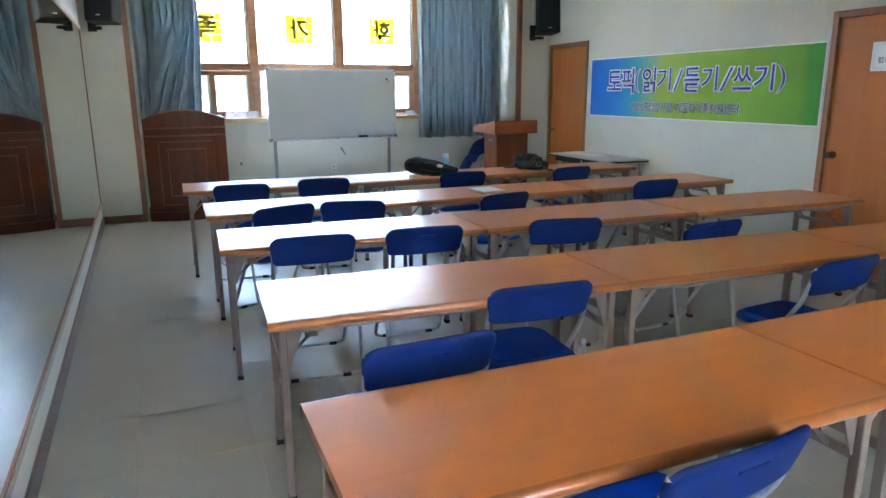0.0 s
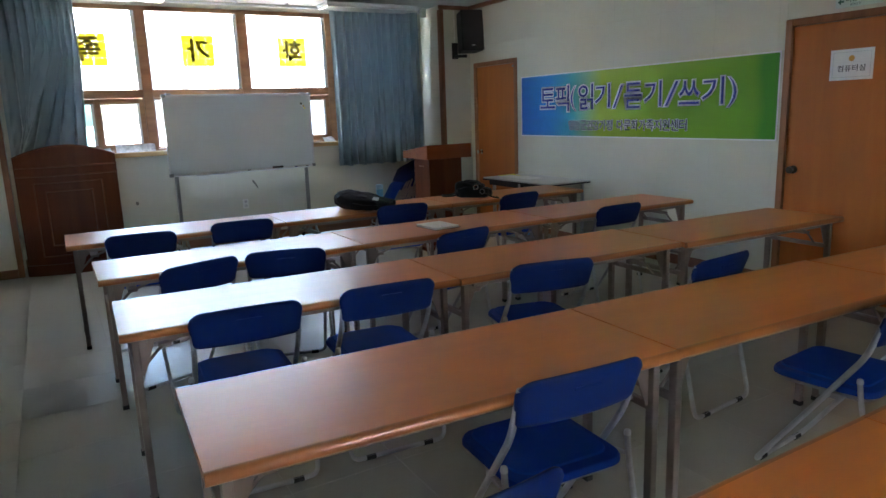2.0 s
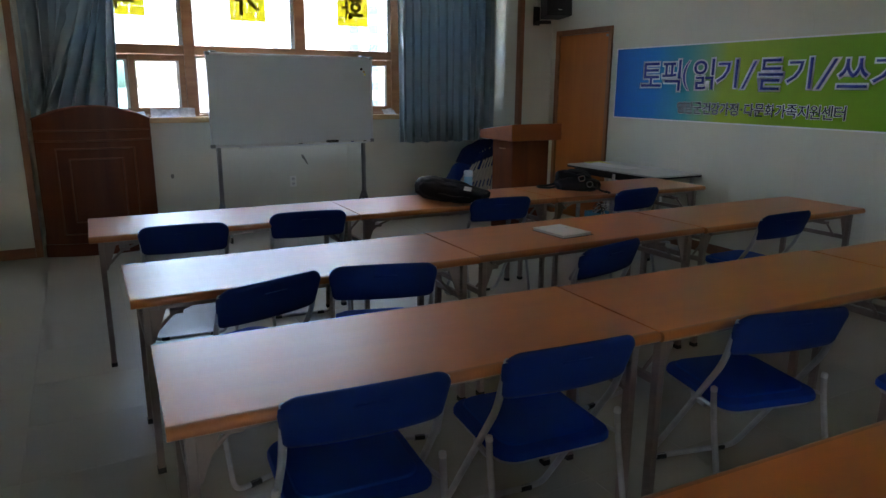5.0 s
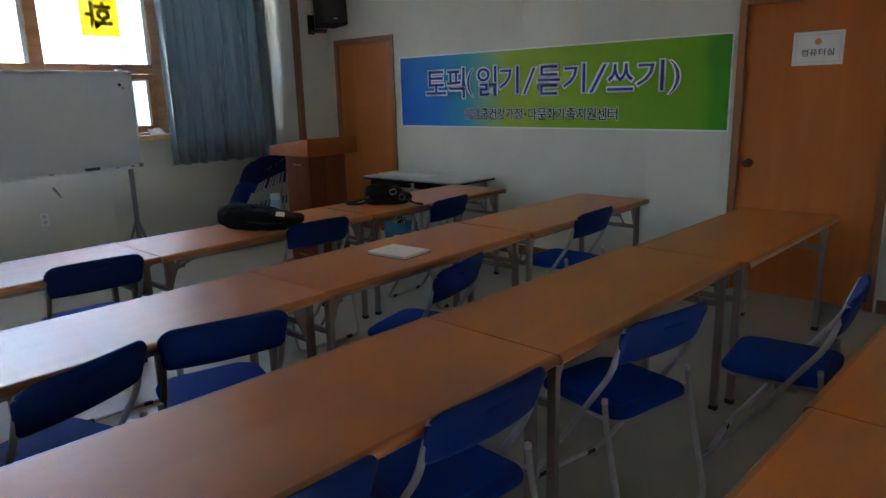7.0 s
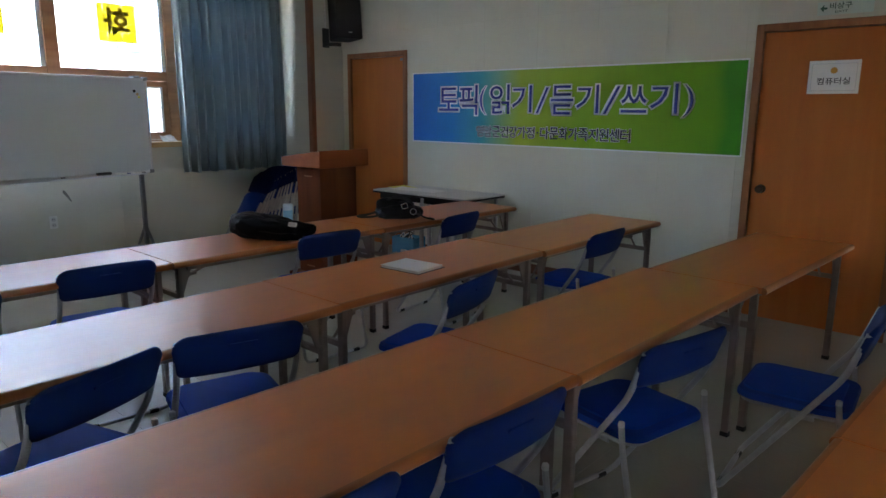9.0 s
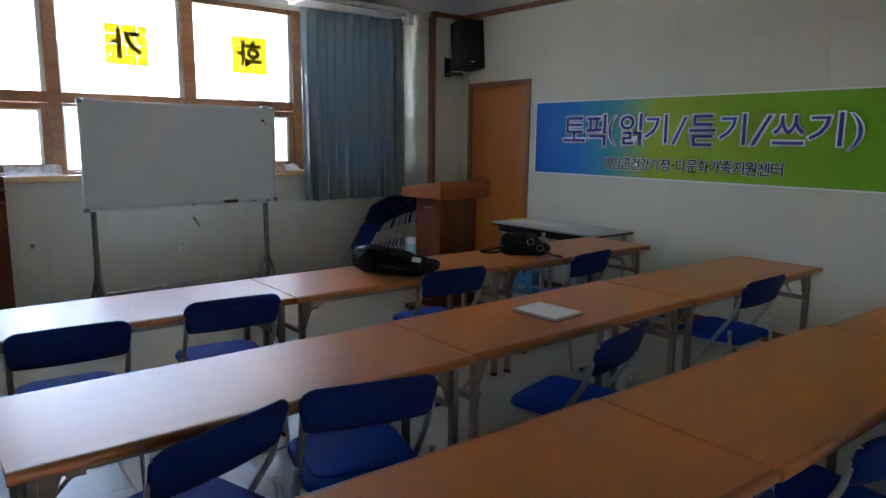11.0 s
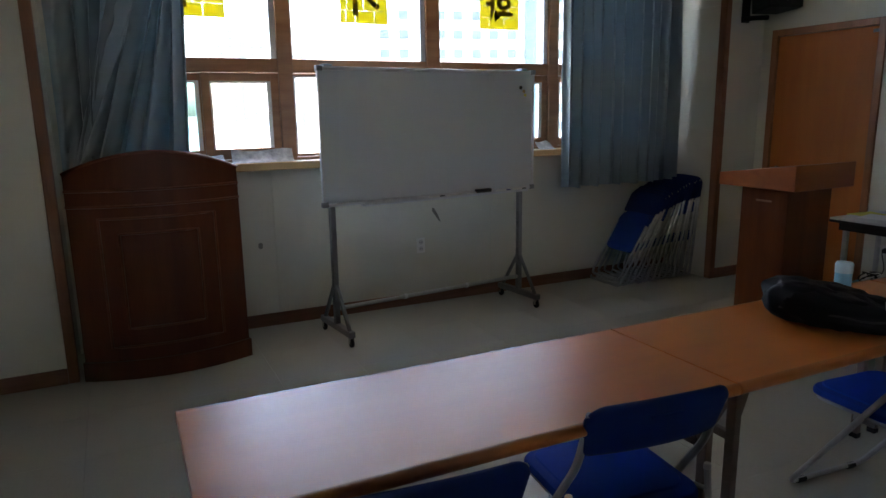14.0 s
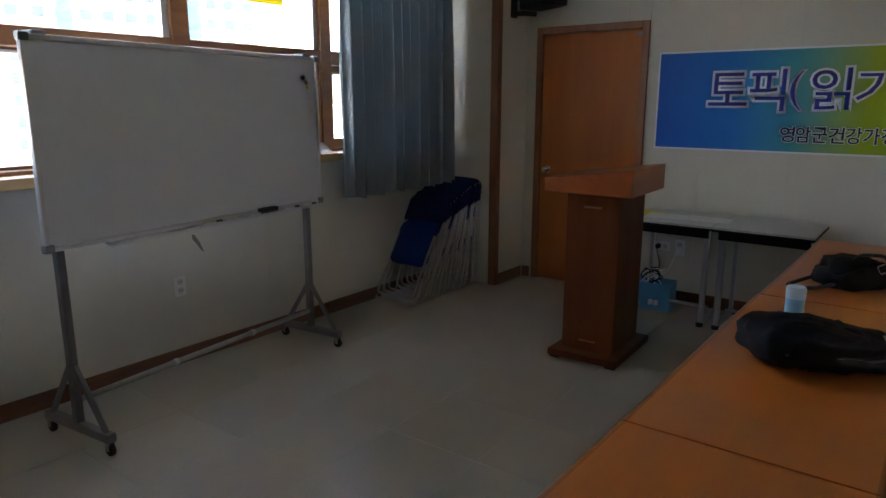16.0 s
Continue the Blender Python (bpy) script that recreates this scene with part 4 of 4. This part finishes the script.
for w, z0, z1 in ((0.316, 0.20, 0.965), (0.215, 0.31, 0.875)):
    pts = [(-w + 2 * w * k / 12, z1) for k in range(13)] + [(w - 2 * w * k / 12, z0) for k in range(13)] + [(-w, z1)]
    part("panel_moulding", tubed([(x, bow(x) - 0.006, z) for x, z in pts], 0.008, 6), MAHOGANY_EDGE, lec, "raised panel moulding", True)

# ---- small podium ----
pod = thing("podium", "narrow mahogany podium with a flared sloping top", "lectern", pose(4.53, 7.84, 0, 0, 0, 2.0))
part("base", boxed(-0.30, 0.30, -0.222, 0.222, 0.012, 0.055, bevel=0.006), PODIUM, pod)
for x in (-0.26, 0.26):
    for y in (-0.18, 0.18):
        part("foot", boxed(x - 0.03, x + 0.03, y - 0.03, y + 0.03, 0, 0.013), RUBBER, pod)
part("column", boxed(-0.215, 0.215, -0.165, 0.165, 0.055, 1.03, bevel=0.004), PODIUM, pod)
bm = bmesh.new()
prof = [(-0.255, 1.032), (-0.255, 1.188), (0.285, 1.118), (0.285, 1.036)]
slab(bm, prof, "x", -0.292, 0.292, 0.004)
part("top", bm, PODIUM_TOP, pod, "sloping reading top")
for z in (0.945, 0.115):
    part("inlay", boxed(-0.219, -0.2145, -0.055, 0.055, z, z + 0.012, bevel=0.0015), INLAY, pod, "small inlay strip")

# ---- side tables along the banner wall ----
def side_table(m):
    t = thing("side_table", "small grey-topped table with a black edge and steel T legs", "table", m, "side tables under the banner")
    part("tabletop", boxed(-0.605, 0.0, 0.003, 0.615, 0.727, 0.741, bevel=0.002), GREY_TOP, t, "pale grey top")
    part("edge_band", boxed(-0.61, 0.0, 0.0, 0.618, 0.709, 0.7265, bevel=0.003), DARK_EDGE, t, "black edge")
    part("apron", boxed(-0.53, -0.51, 0.03, 0.59, 0.645, 0.709), DARK_EDGE, t)
    for y in (0.05, 0.568):
        part("leg", boxed(-0.49, -0.455, y - 0.018, y + 0.018, 0.03, 0.709, bevel=0.008), TUBE, t)
        part("leg", boxed(-0.09, -0.06, y - 0.015, y + 0.015, 0.03, 0.709, bevel=0.006), TUBE, t)
        part("foot_rail", tubed([(-0.50, y, 0.026), (-0.03, y, 0.026)], 0.02, 8), TUBE, t, "", True)
        for x in (-0.49, -0.04):
            part("glide", lathe(bmesh.new(), [(0.024, 0), (0.026, 0.02), (0.02, 0.03)], 10, Matrix.Translation((x, y, 0))), RUBBER, t)
    part("lower_bar", tubed([(-0.28, 0.06, 0.09), (-0.28, 0.56, 0.09)], 0.012, 8), TUBE, t)
    return t


st = side_table(pose(5.875, 7.41, 0))
copy_thing(st, pose(5.875, 6.785, 0))
for x, y, w, d, yaw, mat, nm, lb in ((5.52, 7.78, 0.21, 0.297, 8, PAPER, "paper_sheet", "white paper sheet on the grey side table"), (5.58, 7.90, 0.2, 0.28, -14, YELLOW_PAPER, "paper_pad", "pale yellow paper pad on the grey side table"), (5.55, 7.50, 0.21, 0.297, 3, PAPER, "paper_sheet", "white paper sheet on the grey side table")):
    p = tagged(link(nm, sheet(bmesh.new(), 6, 6, lambda u, v: ((u - 0.5) * w, (v - 0.5) * d, 0.002 + 0.006 * u * u * v), 0.0015 if mat is PAPER else 0.012), mat), lb, "paper")
    p.matrix_world = pose(x, y, 0.7415, 0, 0, yaw)

# blue carton with cables below, socket above it
cb = thing("cable_box", "open blue carton of tangled cables under the side table", "box", pose(5.66, 7.90, 0, 0, 0, 4))
bm = bmesh.new()
for a in ((-0.10, 0.10, -0.15, -0.144, 0, 0.21), (-0.10, 0.10, 0.144, 0.15, 0, 0.21), (-0.10, -0.094, -0.144, 0.144, 0, 0.21), (0.094, 0.10, -0.144, 0.144, 0, 0.21), (-0.094, 0.094, -0.144, 0.144, 0, 0.006)):
    box(bm, *a)
part("carton", bm, BOX_BLUE, cb)
rnd = random.Random(8)
for k in range(6):
    pts = [(rnd.uniform(-0.07, 0.07), rnd.uniform(-0.12, 0.12), 0.16 + 0.15 * math.sin(math.pi * i / 5)) for i in range(6)]
    part("cable", tubed(rounded(pts, 0.05, 4), 0.005, 6), (PAPER, RUBBER)[k % 2], cb, "", True)
for px in (0.03, 0.07):
    part("plug", boxed(-0.135, -0.101, px - 0.1, px - 0.07, 0.05, 0.085, bevel=0.006), WHITE_PLASTIC, cb, "white plug")


def socket(m, n, mat=WHITE_PLASTIC):
    s = thing("wall_socket", "white double wall socket", "socket", m, "wall sockets")
    part("plate", slab(bmesh.new(), round_rect(-0.035, 0.035, -0.06, 0.06, 0.006), "z", 0, 0.008, 0.002), mat, s)
    for v in (-0.027, 0.027):
        part("socket_well", lathe(bmesh.new(), [(0.020, 0.0), (0.020, 0.0095), (0.017, 0.0095)], 16, Matrix.Translation((0, v, 0))), GREY_TOP, s, "", True)
        for u in (-0.008, 0.008):
            part("pin_hole", boxed(u - 0.003, u + 0.003, v - 0.003, v + 0.003, 0.0095, 0.0102), RUBBER, s)
    return s


socket(facing((2.803, NORTH - 0.0075, 0.482), (1, 0, 0), (0, 0, 1)), 2)
socket(facing((EAST, 7.93, 0.44), (0, 0, 1), (0, 1, 0)), 2)
socket(facing((EAST, 7.79, 0.44), (0, -1, 0), (0, 0, 1)), 2)
pl = thing("power_plug", "black power plug and cable in the wall socket", "plug", pose(EAST - 0.010, 7.955, 0.44))
part("plug_body", lathe(bmesh.new(), [(0.018, 0.0), (0.021, 0.004), (0.020, 0.03), (0.012, 0.042)], 14, Matrix.Rotation(radians(-90), 4, "Y")), RUBBER, pl, "round black plug", True)
part("cord", tubed(rounded([(-0.04, 0, 0), (-0.075, -0.01, -0.01), (-0.08, -0.05, -0.14), (-0.15, -0.03, -0.205), (-0.19, -0.01, -0.19)], 0.05), 0.004, 6), RUBBER, pl, "thin black cord", True)
pl = thing("power_plug", "white power plug and cable in the wall socket", "plug", pose(EAST - 0.010, 7.79, 0.413))
part("plug_body", lathe(bmesh.new(), [(0.016, 0.0), (0.018, 0.004), (0.017, 0.026), (0.010, 0.036)], 14, Matrix.Rotation(radians(-90), 4, "Y")), WHITE_PLASTIC, pl, "round white plug", True)
part("cord", tubed(rounded([(-0.034, 0, 0), (-0.07, 0.01, -0.02), (-0.08, 0.05, -0.15), (-0.14, 0.07, -0.16), (-0.20, 0.09, -0.18)], 0.05), 0.0035, 6), WHITE_PLASTIC, pl, "thin white cord", True)
sc = tagged(link("wall_stain", slab(bmesh.new(), [(0, 0.06), (0.02, 0.05), (0.05, 0.0), (0.075, -0.06), (0.06, -0.055), (0.03, -0.01), (0.0, 0.03)], "z", 0, 0.0006), SCUFF), "grey scuff mark on the wall under the window", "stain")
sc.matrix_world = facing((2.91, NORTH - 0.0082, 0.72), (1, 0, 0), (0, 0, 1))
sc = tagged(link("wall_stain", slab(bmesh.new(), round_rect(-0.016, 0.016, -0.022, 0.022, 0.014), "z", 0, 0.0006), SCUFF), "small grey spot on the wall under the window", "stain")
sc.matrix_world = facing((1.545, NORTH - 0.0082, 0.605), (1, 0, 0), (0, 0, 1))


# ---- things on the tables ----
def lump(bm, cx, cy, z0, w, d, h, seed, power=2.8, taper=0.35, crease=0.02):
    """A soft cloth body lying on a table, with dents and creases."""
    def at(u, v):
        a, b = 2 * math.pi * u, math.pi * (v - 0.5)
        ca, sa, cb, sb = math.cos(a), math.sin(a), math.cos(b), math.sin(b)
        e = lambda q: math.copysign(abs(q) ** (2 / power), q)
        x, y, z = w / 2 * e(cb) * e(ca), d / 2 * e(cb) * e(sa), h / 2 * e(sb)
        q = Vector((x * 7, y * 7, z * 7 + seed))
        n = noise.noise(q) * 0.030 + noise.noise(q * 2.7) * 0.014 - crease * abs(noise.noise(q * 1.7 + Vector((3, 1, 2)))) + noise.noise(q * 7) * 0.004
        k = 1 + n / max(0.05, math.sqrt(x * x + y * y + z * z))
        f = x / w + 0.5
        slope = 1 - taper * f ** 1.4
        return (cx + x * k, cy + y * k * (1 - 0.30 * taper * f), z0 + max(0.0, (z * k + h / 2) * slope))
    b = bmesh.new()
    sheet(b, 56, 26, at)
    bmesh.ops.remove_doubles(b, verts=b.verts[:], dist=0.0005)
    return join(bm, b)


def backpack(m):
    g = thing("backpack", "black nylon backpack lying flat on the front table", "bag", m, "bags on the front table")
    part("body", lump(bmesh.new(), 0, 0, 0, 0.50, 0.30, 0.168, 2, power=3.8, taper=0.5, crease=0.035), BAG, g, "", True)
    part("front_pocket", lump(bmesh.new(), -0.06, -0.045, 0.065, 0.31, 0.19, 0.118, 11, power=3.6, taper=0.5, crease=0.03), BAG, g, "", True)
    part("zip", tubed([(-0.20 + 0.042 * k, -0.128 + 0.012 * math.sin(k * 0.9), 0.080 - 0.0035 * k + 0.004 * math.sin(k * 1.7)) for k in range(10)], 0.004, 5), BAG_STRAP, g)
    part("patch", box(bmesh.new(), -0.026, 0.026, -0.018, 0.018, -0.001, 0.001, 0.0, pose(0.155, -0.092, 0.104, 38, 8, 8)), PAPER, g, "white woven patch")
    part("top_loop", tubed(rounded([(0.21, -0.03, 0.035), (0.255, -0.02, 0.07), (0.262, 0.01, 0.07), (0.215, 0.04, 0.035)], 0.02), 0.006, 6), BAG_STRAP, g, "webbing loop", True)
    part("shoulder_strap", tubed(rounded([(0.19, 0.09, 0.04), (0.06, 0.165, 0.018), (-0.10, 0.17, 0.014), (-0.21, 0.10, 0.05)], 0.05), 0.013, 6), BAG_STRAP, g, "webbing strap", True)
    part("strap_end", tubed(rounded([(0.20, -0.07, 0.03), (0.27, -0.10, 0.012), (0.33, -0.09, 0.008)], 0.02), 0.007, 6), BAG_STRAP, g, "loose strap end", True)
    return g


def shoulder_bag(m):
    g = thing("shoulder_bag", "black shoulder bag with a loose strap on the front table", "bag", m, "bags on the front table")
    part("body", lump(bmesh.new(), 0, 0, 0, 0.38, 0.24, 0.115, 6, power=3.8, taper=0.25, crease=0.045), BAG, g, "", True)
    part("flap", lump(bmesh.new(), -0.03, 0.0, 0.065, 0.28, 0.19, 0.088, 15, power=3.6, taper=0.25, crease=0.045), BAG, g, "", True)
    part("handle", tubed(rounded([(-0.10, -0.06, 0.12), (-0.07, -0.075, 0.165), (0.06, -0.07, 0.155), (0.10, -0.05, 0.105)], 0.03), 0.008, 6), BAG_STRAP, g, "carry handle", True)
    part("buckle", tubed(rounded([(0.01, -0.088, 0.11), (0.05, -0.092, 0.125), (0.06, -0.10, 0.09), (0.02, -0.10, 0.08), (0.01, -0.088, 0.11)], 0.008, 3), 0.004, 6), CHROME, g, "metal buckle")
    part("strap", tubed(rounded([(-0.15, 0.05, 0.05), (-0.24, 0.08, 0.012), (-0.33, 0.03, 0.010), (-0.30, -0.03, 0.010), (-0.20, -0.04, 0.012), (-0.13, -0.06, 0.04)], 0.05), 0.009, 6), BAG_STRAP, g, "webbing strap", True)
    part("hanging_strap", tubed(rounded([(0.12, -0.10, 0.05), (0.20, -0.15, 0.02), (0.26, -0.13, 0.008), (0.22, -0.06, 0.008)], 0.03), 0.008, 6), BAG_STRAP, g, "webbing strap", True)
    part("ring", tubed([(0.10 + 0.022 * math.cos(q), -0.118, 0.065 + 0.022 * math.sin(q)) for q in [0.5236 * k for k in range(13)]], 0.003, 5), STAND, g, "metal ring")
    return g


backpack(pose(2.985, 6.435, 0.745, 0, 0, -50))
shoulder_bag(pose(4.12, 6.45, 0.745, 0, 0, -46))
bt = thing("tumbler", "pale blue tumbler with a paler lid on the front table", "bottle", pose(3.195, 6.56, 0.745))
part("cup", lathe(bmesh.new(), [(0.028, 0), (0.030, 0.006), (0.031, 0.145)], 20), CYAN, bt, "pale blue cup", True)
part("lid", lathe(bmesh.new(), [(0.032, 0.145), (0.033, 0.178), (0.029, 0.186)], 20), LID_BLUE, bt, "paler lid", True)
nb = thing("notebook", "closed white notebook lying on the second row table", "notebook", pose(3.015, 5.235, 0.745, 0, 0, 4))
part("pages", boxed(-0.095, 0.098, -0.122, 0.122, 0.002, 0.014), PAPER, nb)
part("cover", boxed(-0.10, 0.10, -0.126, 0.126, 0.0145, 0.0165, bevel=0.0006), GLOSSY_CARD, nb, "white card cover")
part("back_cover", boxed(-0.10, 0.112, -0.131, 0.128, 0.0, 0.0022), GREY_INK, nb, "dark back cover")

# newspapers on the sill
for x, w, h, yaw, k in ((1.24, 0.22, 0.05, 6, 1), (1.60, 0.42, 0.08, -3, 2), (3.98, 0.16, 0.06, 4, 3)):
    nw = tagged(link("newspaper", sheet(bmesh.new(), 16, 8, lambda u, v: ((u - 0.5) * w, 0.09 * v + 0.006 * math.sin(u * 5 + k), 0.002 + h * v * v * (1 + 0.10 * math.sin(u * 7 + k))), 0.003), NEWS, None, "", True), "folded newspaper propped on the window sill", "newspaper", "newspapers on the sill")
    nw.matrix_world = pose(x, 9.70, 1.206, 0, 0, yaw)


# ---- loudspeakers ----
def speaker(m, label):
    s = thing("loudspeaker", label, "loudspeaker", m, "wall loudspeakers")
    part("wall_plate", boxed(-0.045, 0.045, -0.02, 0.0, -0.05, 0.16, bevel=0.004), BLACK, s)
    part("arm", tubed(rounded([(0, -0.015, -0.02), (0.0, -0.10, -0.02), (0.10, -0.16, -0.02)], 0.03), 0.020, 8), BLACK, s)
    cab = part("cabinet", box(bmesh.new(), -0.15, 0.15, -0.13, 0.13, 0.0, 0.52, 0.012, pose(0.135, -0.21, 0.03, -6, 0, -18)), BLACK, s, "black cabinet")
    part("grille", box(bmesh.new(), -0.138, 0.138, -0.140, -0.132, 0.02, 0.50, 0.004, pose(0.135, -0.21, 0.03, -6, 0, -18)), GRILLE, cab)
    part("badge", box(bmesh.new(), -0.022, 0.022, -0.142, -0.140, 0.055, 0.065, 0.0, pose(0.135, -0.21, 0.03, -6, 0, -18)), WHITE_PLASTIC, cab, "small pale badge")
    return s


sp = speaker(pose(5.645, STUB_Y - 0.03, 2.285), "black wall loudspeaker on a short arm beside the far door")
speaker(pose(-0.02, STUB_Y, 2.27), "black wall loudspeaker on a short arm above the pale pier")
cd = tagged(link("cable_conduit", tubed([(5.645, STUB_Y - 0.038, 2.45), (5.645, STUB_Y - 0.038, H - 0.05)], 0.009, 8), WHITE_PLASTIC, None, "", True), "white cable conduit running up to the ceiling", "conduit")
wf = thing("wall_sensor", "small white box under the ceiling by the curtain", "sensor", pose(5.33, 9.50, H - 0.12))
part("body", boxed(-0.04, 0.04, -0.03, 0.03, 0.0, 0.12, bevel=0.008), WHITE_PLASTIC, wf)


# ---- ceiling lamps ----
def ceiling_lamp(m):
    c = thing("ceiling_light", "white fluorescent ceiling fitting with a glossy cover, switched off", "ceiling light", m, "ceiling lights")
    part("body", boxed(0, 1.23, 0, 0.34, 0.0, 0.035, bevel=0.005), LAMP_BODY, c)
    part("diffuser", boxed(0.01, 1.22, 0.01, 0.33, -0.028, -0.0005, bevel=0.012), LAMP_GLASS, c, "glossy white cover")
    for x in (0.3, 0.93):
        part("stem", boxed(x - 0.012, x + 0.012, 0.158, 0.182, 0.035, 0.068), LAMP_BODY, c)
    return c


cl = ceiling_lamp(pose(3.82, 9.13, H - 0.068))
copy_thing(cl, pose(0.80, 9.13, H - 0.068))

# ---- outside ----
setting("ground", boxed(-1500, 1500, 10.4, 2500, -6.2, -6.0), GROUND)


def apartment(label, m, wide, storeys, bays, deep=12.0):
    a = thing("apartment_building", label, "building", m, "apartment buildings outside")
    hgt = storeys * 2.8 + 1.0
    part("wall", boxed(0, wide, 0, deep, 0, hgt), FACADE, a)
    part("roof", box(boxed(-0.3, wide + 0.3, -0.3, deep + 0.3, hgt, hgt + 0.8), wide * 0.4, wide * 0.6, 3, 8, hgt + 0.8, hgt + 4), FACADE, a)
    step = wide / bays
    pane = boxed(0, step * 0.26, -0.06, 0.0, 0, 1.35)
    me = None
    for b in range(bays):
        if b % 3 == 1:
            part("stripe", boxed(b * step + step * 0.1, b * step + step * 0.42, -0.25, 0.0, 0, hgt - 1), FACADE_BLUE, a, "pale blue vertical band")
        for s in range(storeys):
            for f in (0.06, 0.58):
                if me is None:
                    o = part("window", pane, FAR_GLASS, a)
                    me = o.data
                else:
                    o = new("window", me)
                    o.parent = a
                o.location = (b * step + f * step, -0.01 if b % 3 != 1 or f > 0.3 else -0.26, s * 2.8 + 1.4)
    return a


apartment("pale high-rise apartment block with light blue bands outside", pose(38, 103, -6, 0, 0, -14), 34, 15, 6)
apartment("distant pale apartment block beyond the field", pose(40, 280, -6, 0, 0, 4), 40, 14, 5)
shed = thing("shed", "low blue-roofed shed on the field outside", "shed", pose(32, 190, -6))
part("wall", boxed(0, 16, 0, 8, 0, 3.5), FACADE, shed)
part("roof", slab(bmesh.new(), [(-0.5, 3.5), (8.5, 3.5), (4, 5.6)], "x", -0.5, 16.5), ROOF_BLUE, shed, "blue sheet roof")

# ---- wallboards and floor tiles ----
def board(y0, y1, z0, z1):
    if y1 - y0 > 0.01 and z1 - z0 > 0.01:
        p = new("panel", boxed_mesh(EAST, EAST + 0.0075, y0 + 0.0005, y1 - 0.0005, z0 + 0.0005, z1 - 0.0005))
        p.parent = wall_east


def boxed_mesh(*a):
    bm = boxed(*a)
    me = bpy.data.meshes.new("piece")
    bmesh.ops.recalc_face_normals(bm, faces=bm.faces)
    bm.to_mesh(me)
    bm.free()
    me.materials.append(WALL)
    return me


edges = [9.22] + [5.25 + 0.612 * k for k in range(6, -13, -1)] + [SOUTH]
edges = sorted(e for e in set(edges) if SOUTH <= e <= 9.22)
for y0, y1 in zip(edges, edges[1:]):
    for z0, z1 in ((0.0, SEAM), (SEAM, H)):
        hit = [(a, b, h) for a, b, h in DOORS if y0 < b and y1 > a and z0 < h]
        if not hit:
            board(y0, y1, z0, z1)
            continue
        a, b, h = hit[0]
        board(y0, min(y1, a), z0, z1) if y0 < a else None
        board(max(y0, b), y1, z0, z1) if y1 > b else None
        board(max(y0, a), min(y1, b), h, z1)

# boards on the piers, in the recess and under the sill, with fine joints
def wallboard(owner, x0, x1, y0, y1, z0, z1):
    g = 0.0007
    p = new("panel", boxed_mesh(x0 + (g if x1 - x0 > 0.01 else 0), x1 - (g if x1 - x0 > 0.01 else 0), y0 + (g if y1 - y0 > 0.01 else 0), y1 - (g if y1 - y0 > 0.01 else 0), z0 + g, z1 - g))
    p.parent = owner


for z0, z1 in ((0.0, 1.235), (1.235, 2.38), (2.38, H)):
    wallboard(pier_1, -0.24, 0.289, STUB_Y - 0.0075, STUB_Y, z0, z1)
    wallboard(pier_2, 5.481, EAST, STUB_Y - 0.0375, STUB_Y - 0.03, z0, z1)
    wallboard(pier_2, 5.4275, 5.435, STUB_Y + 0.032, NORTH - 0.008, z0, z1)
joints = [0.335, 1.652, 3.452, 5.425]
for x0, x1 in zip(joints, joints[1:]):
    wallboard(wall_north, x0, x1, NORTH - 0.0075, NORTH, 0.0, 1.1485)

TILE = 0.5
tile_mesh = None
y = SOUTH - 0.1
while y < 9.8:
    x = -0.1 - TILE
    while x < 6.0:
        if tile_mesh is None:
            bm = boxed(0.0007, TILE - 0.0007, 0.0007, TILE - 0.0007, -0.004, 0.0)
            tile_mesh = bpy.data.meshes.new("tile")
            bmesh.ops.recalc_face_normals(bm, faces=bm.faces)
            bm.to_mesh(tile_mesh)
            bm.free()
            tile_mesh.materials.append(FLOOR)
        t = new("tile", tile_mesh)
        t.parent = floor_slab
        t.location = (x, y, 0)
        x += TILE
    y += TILE
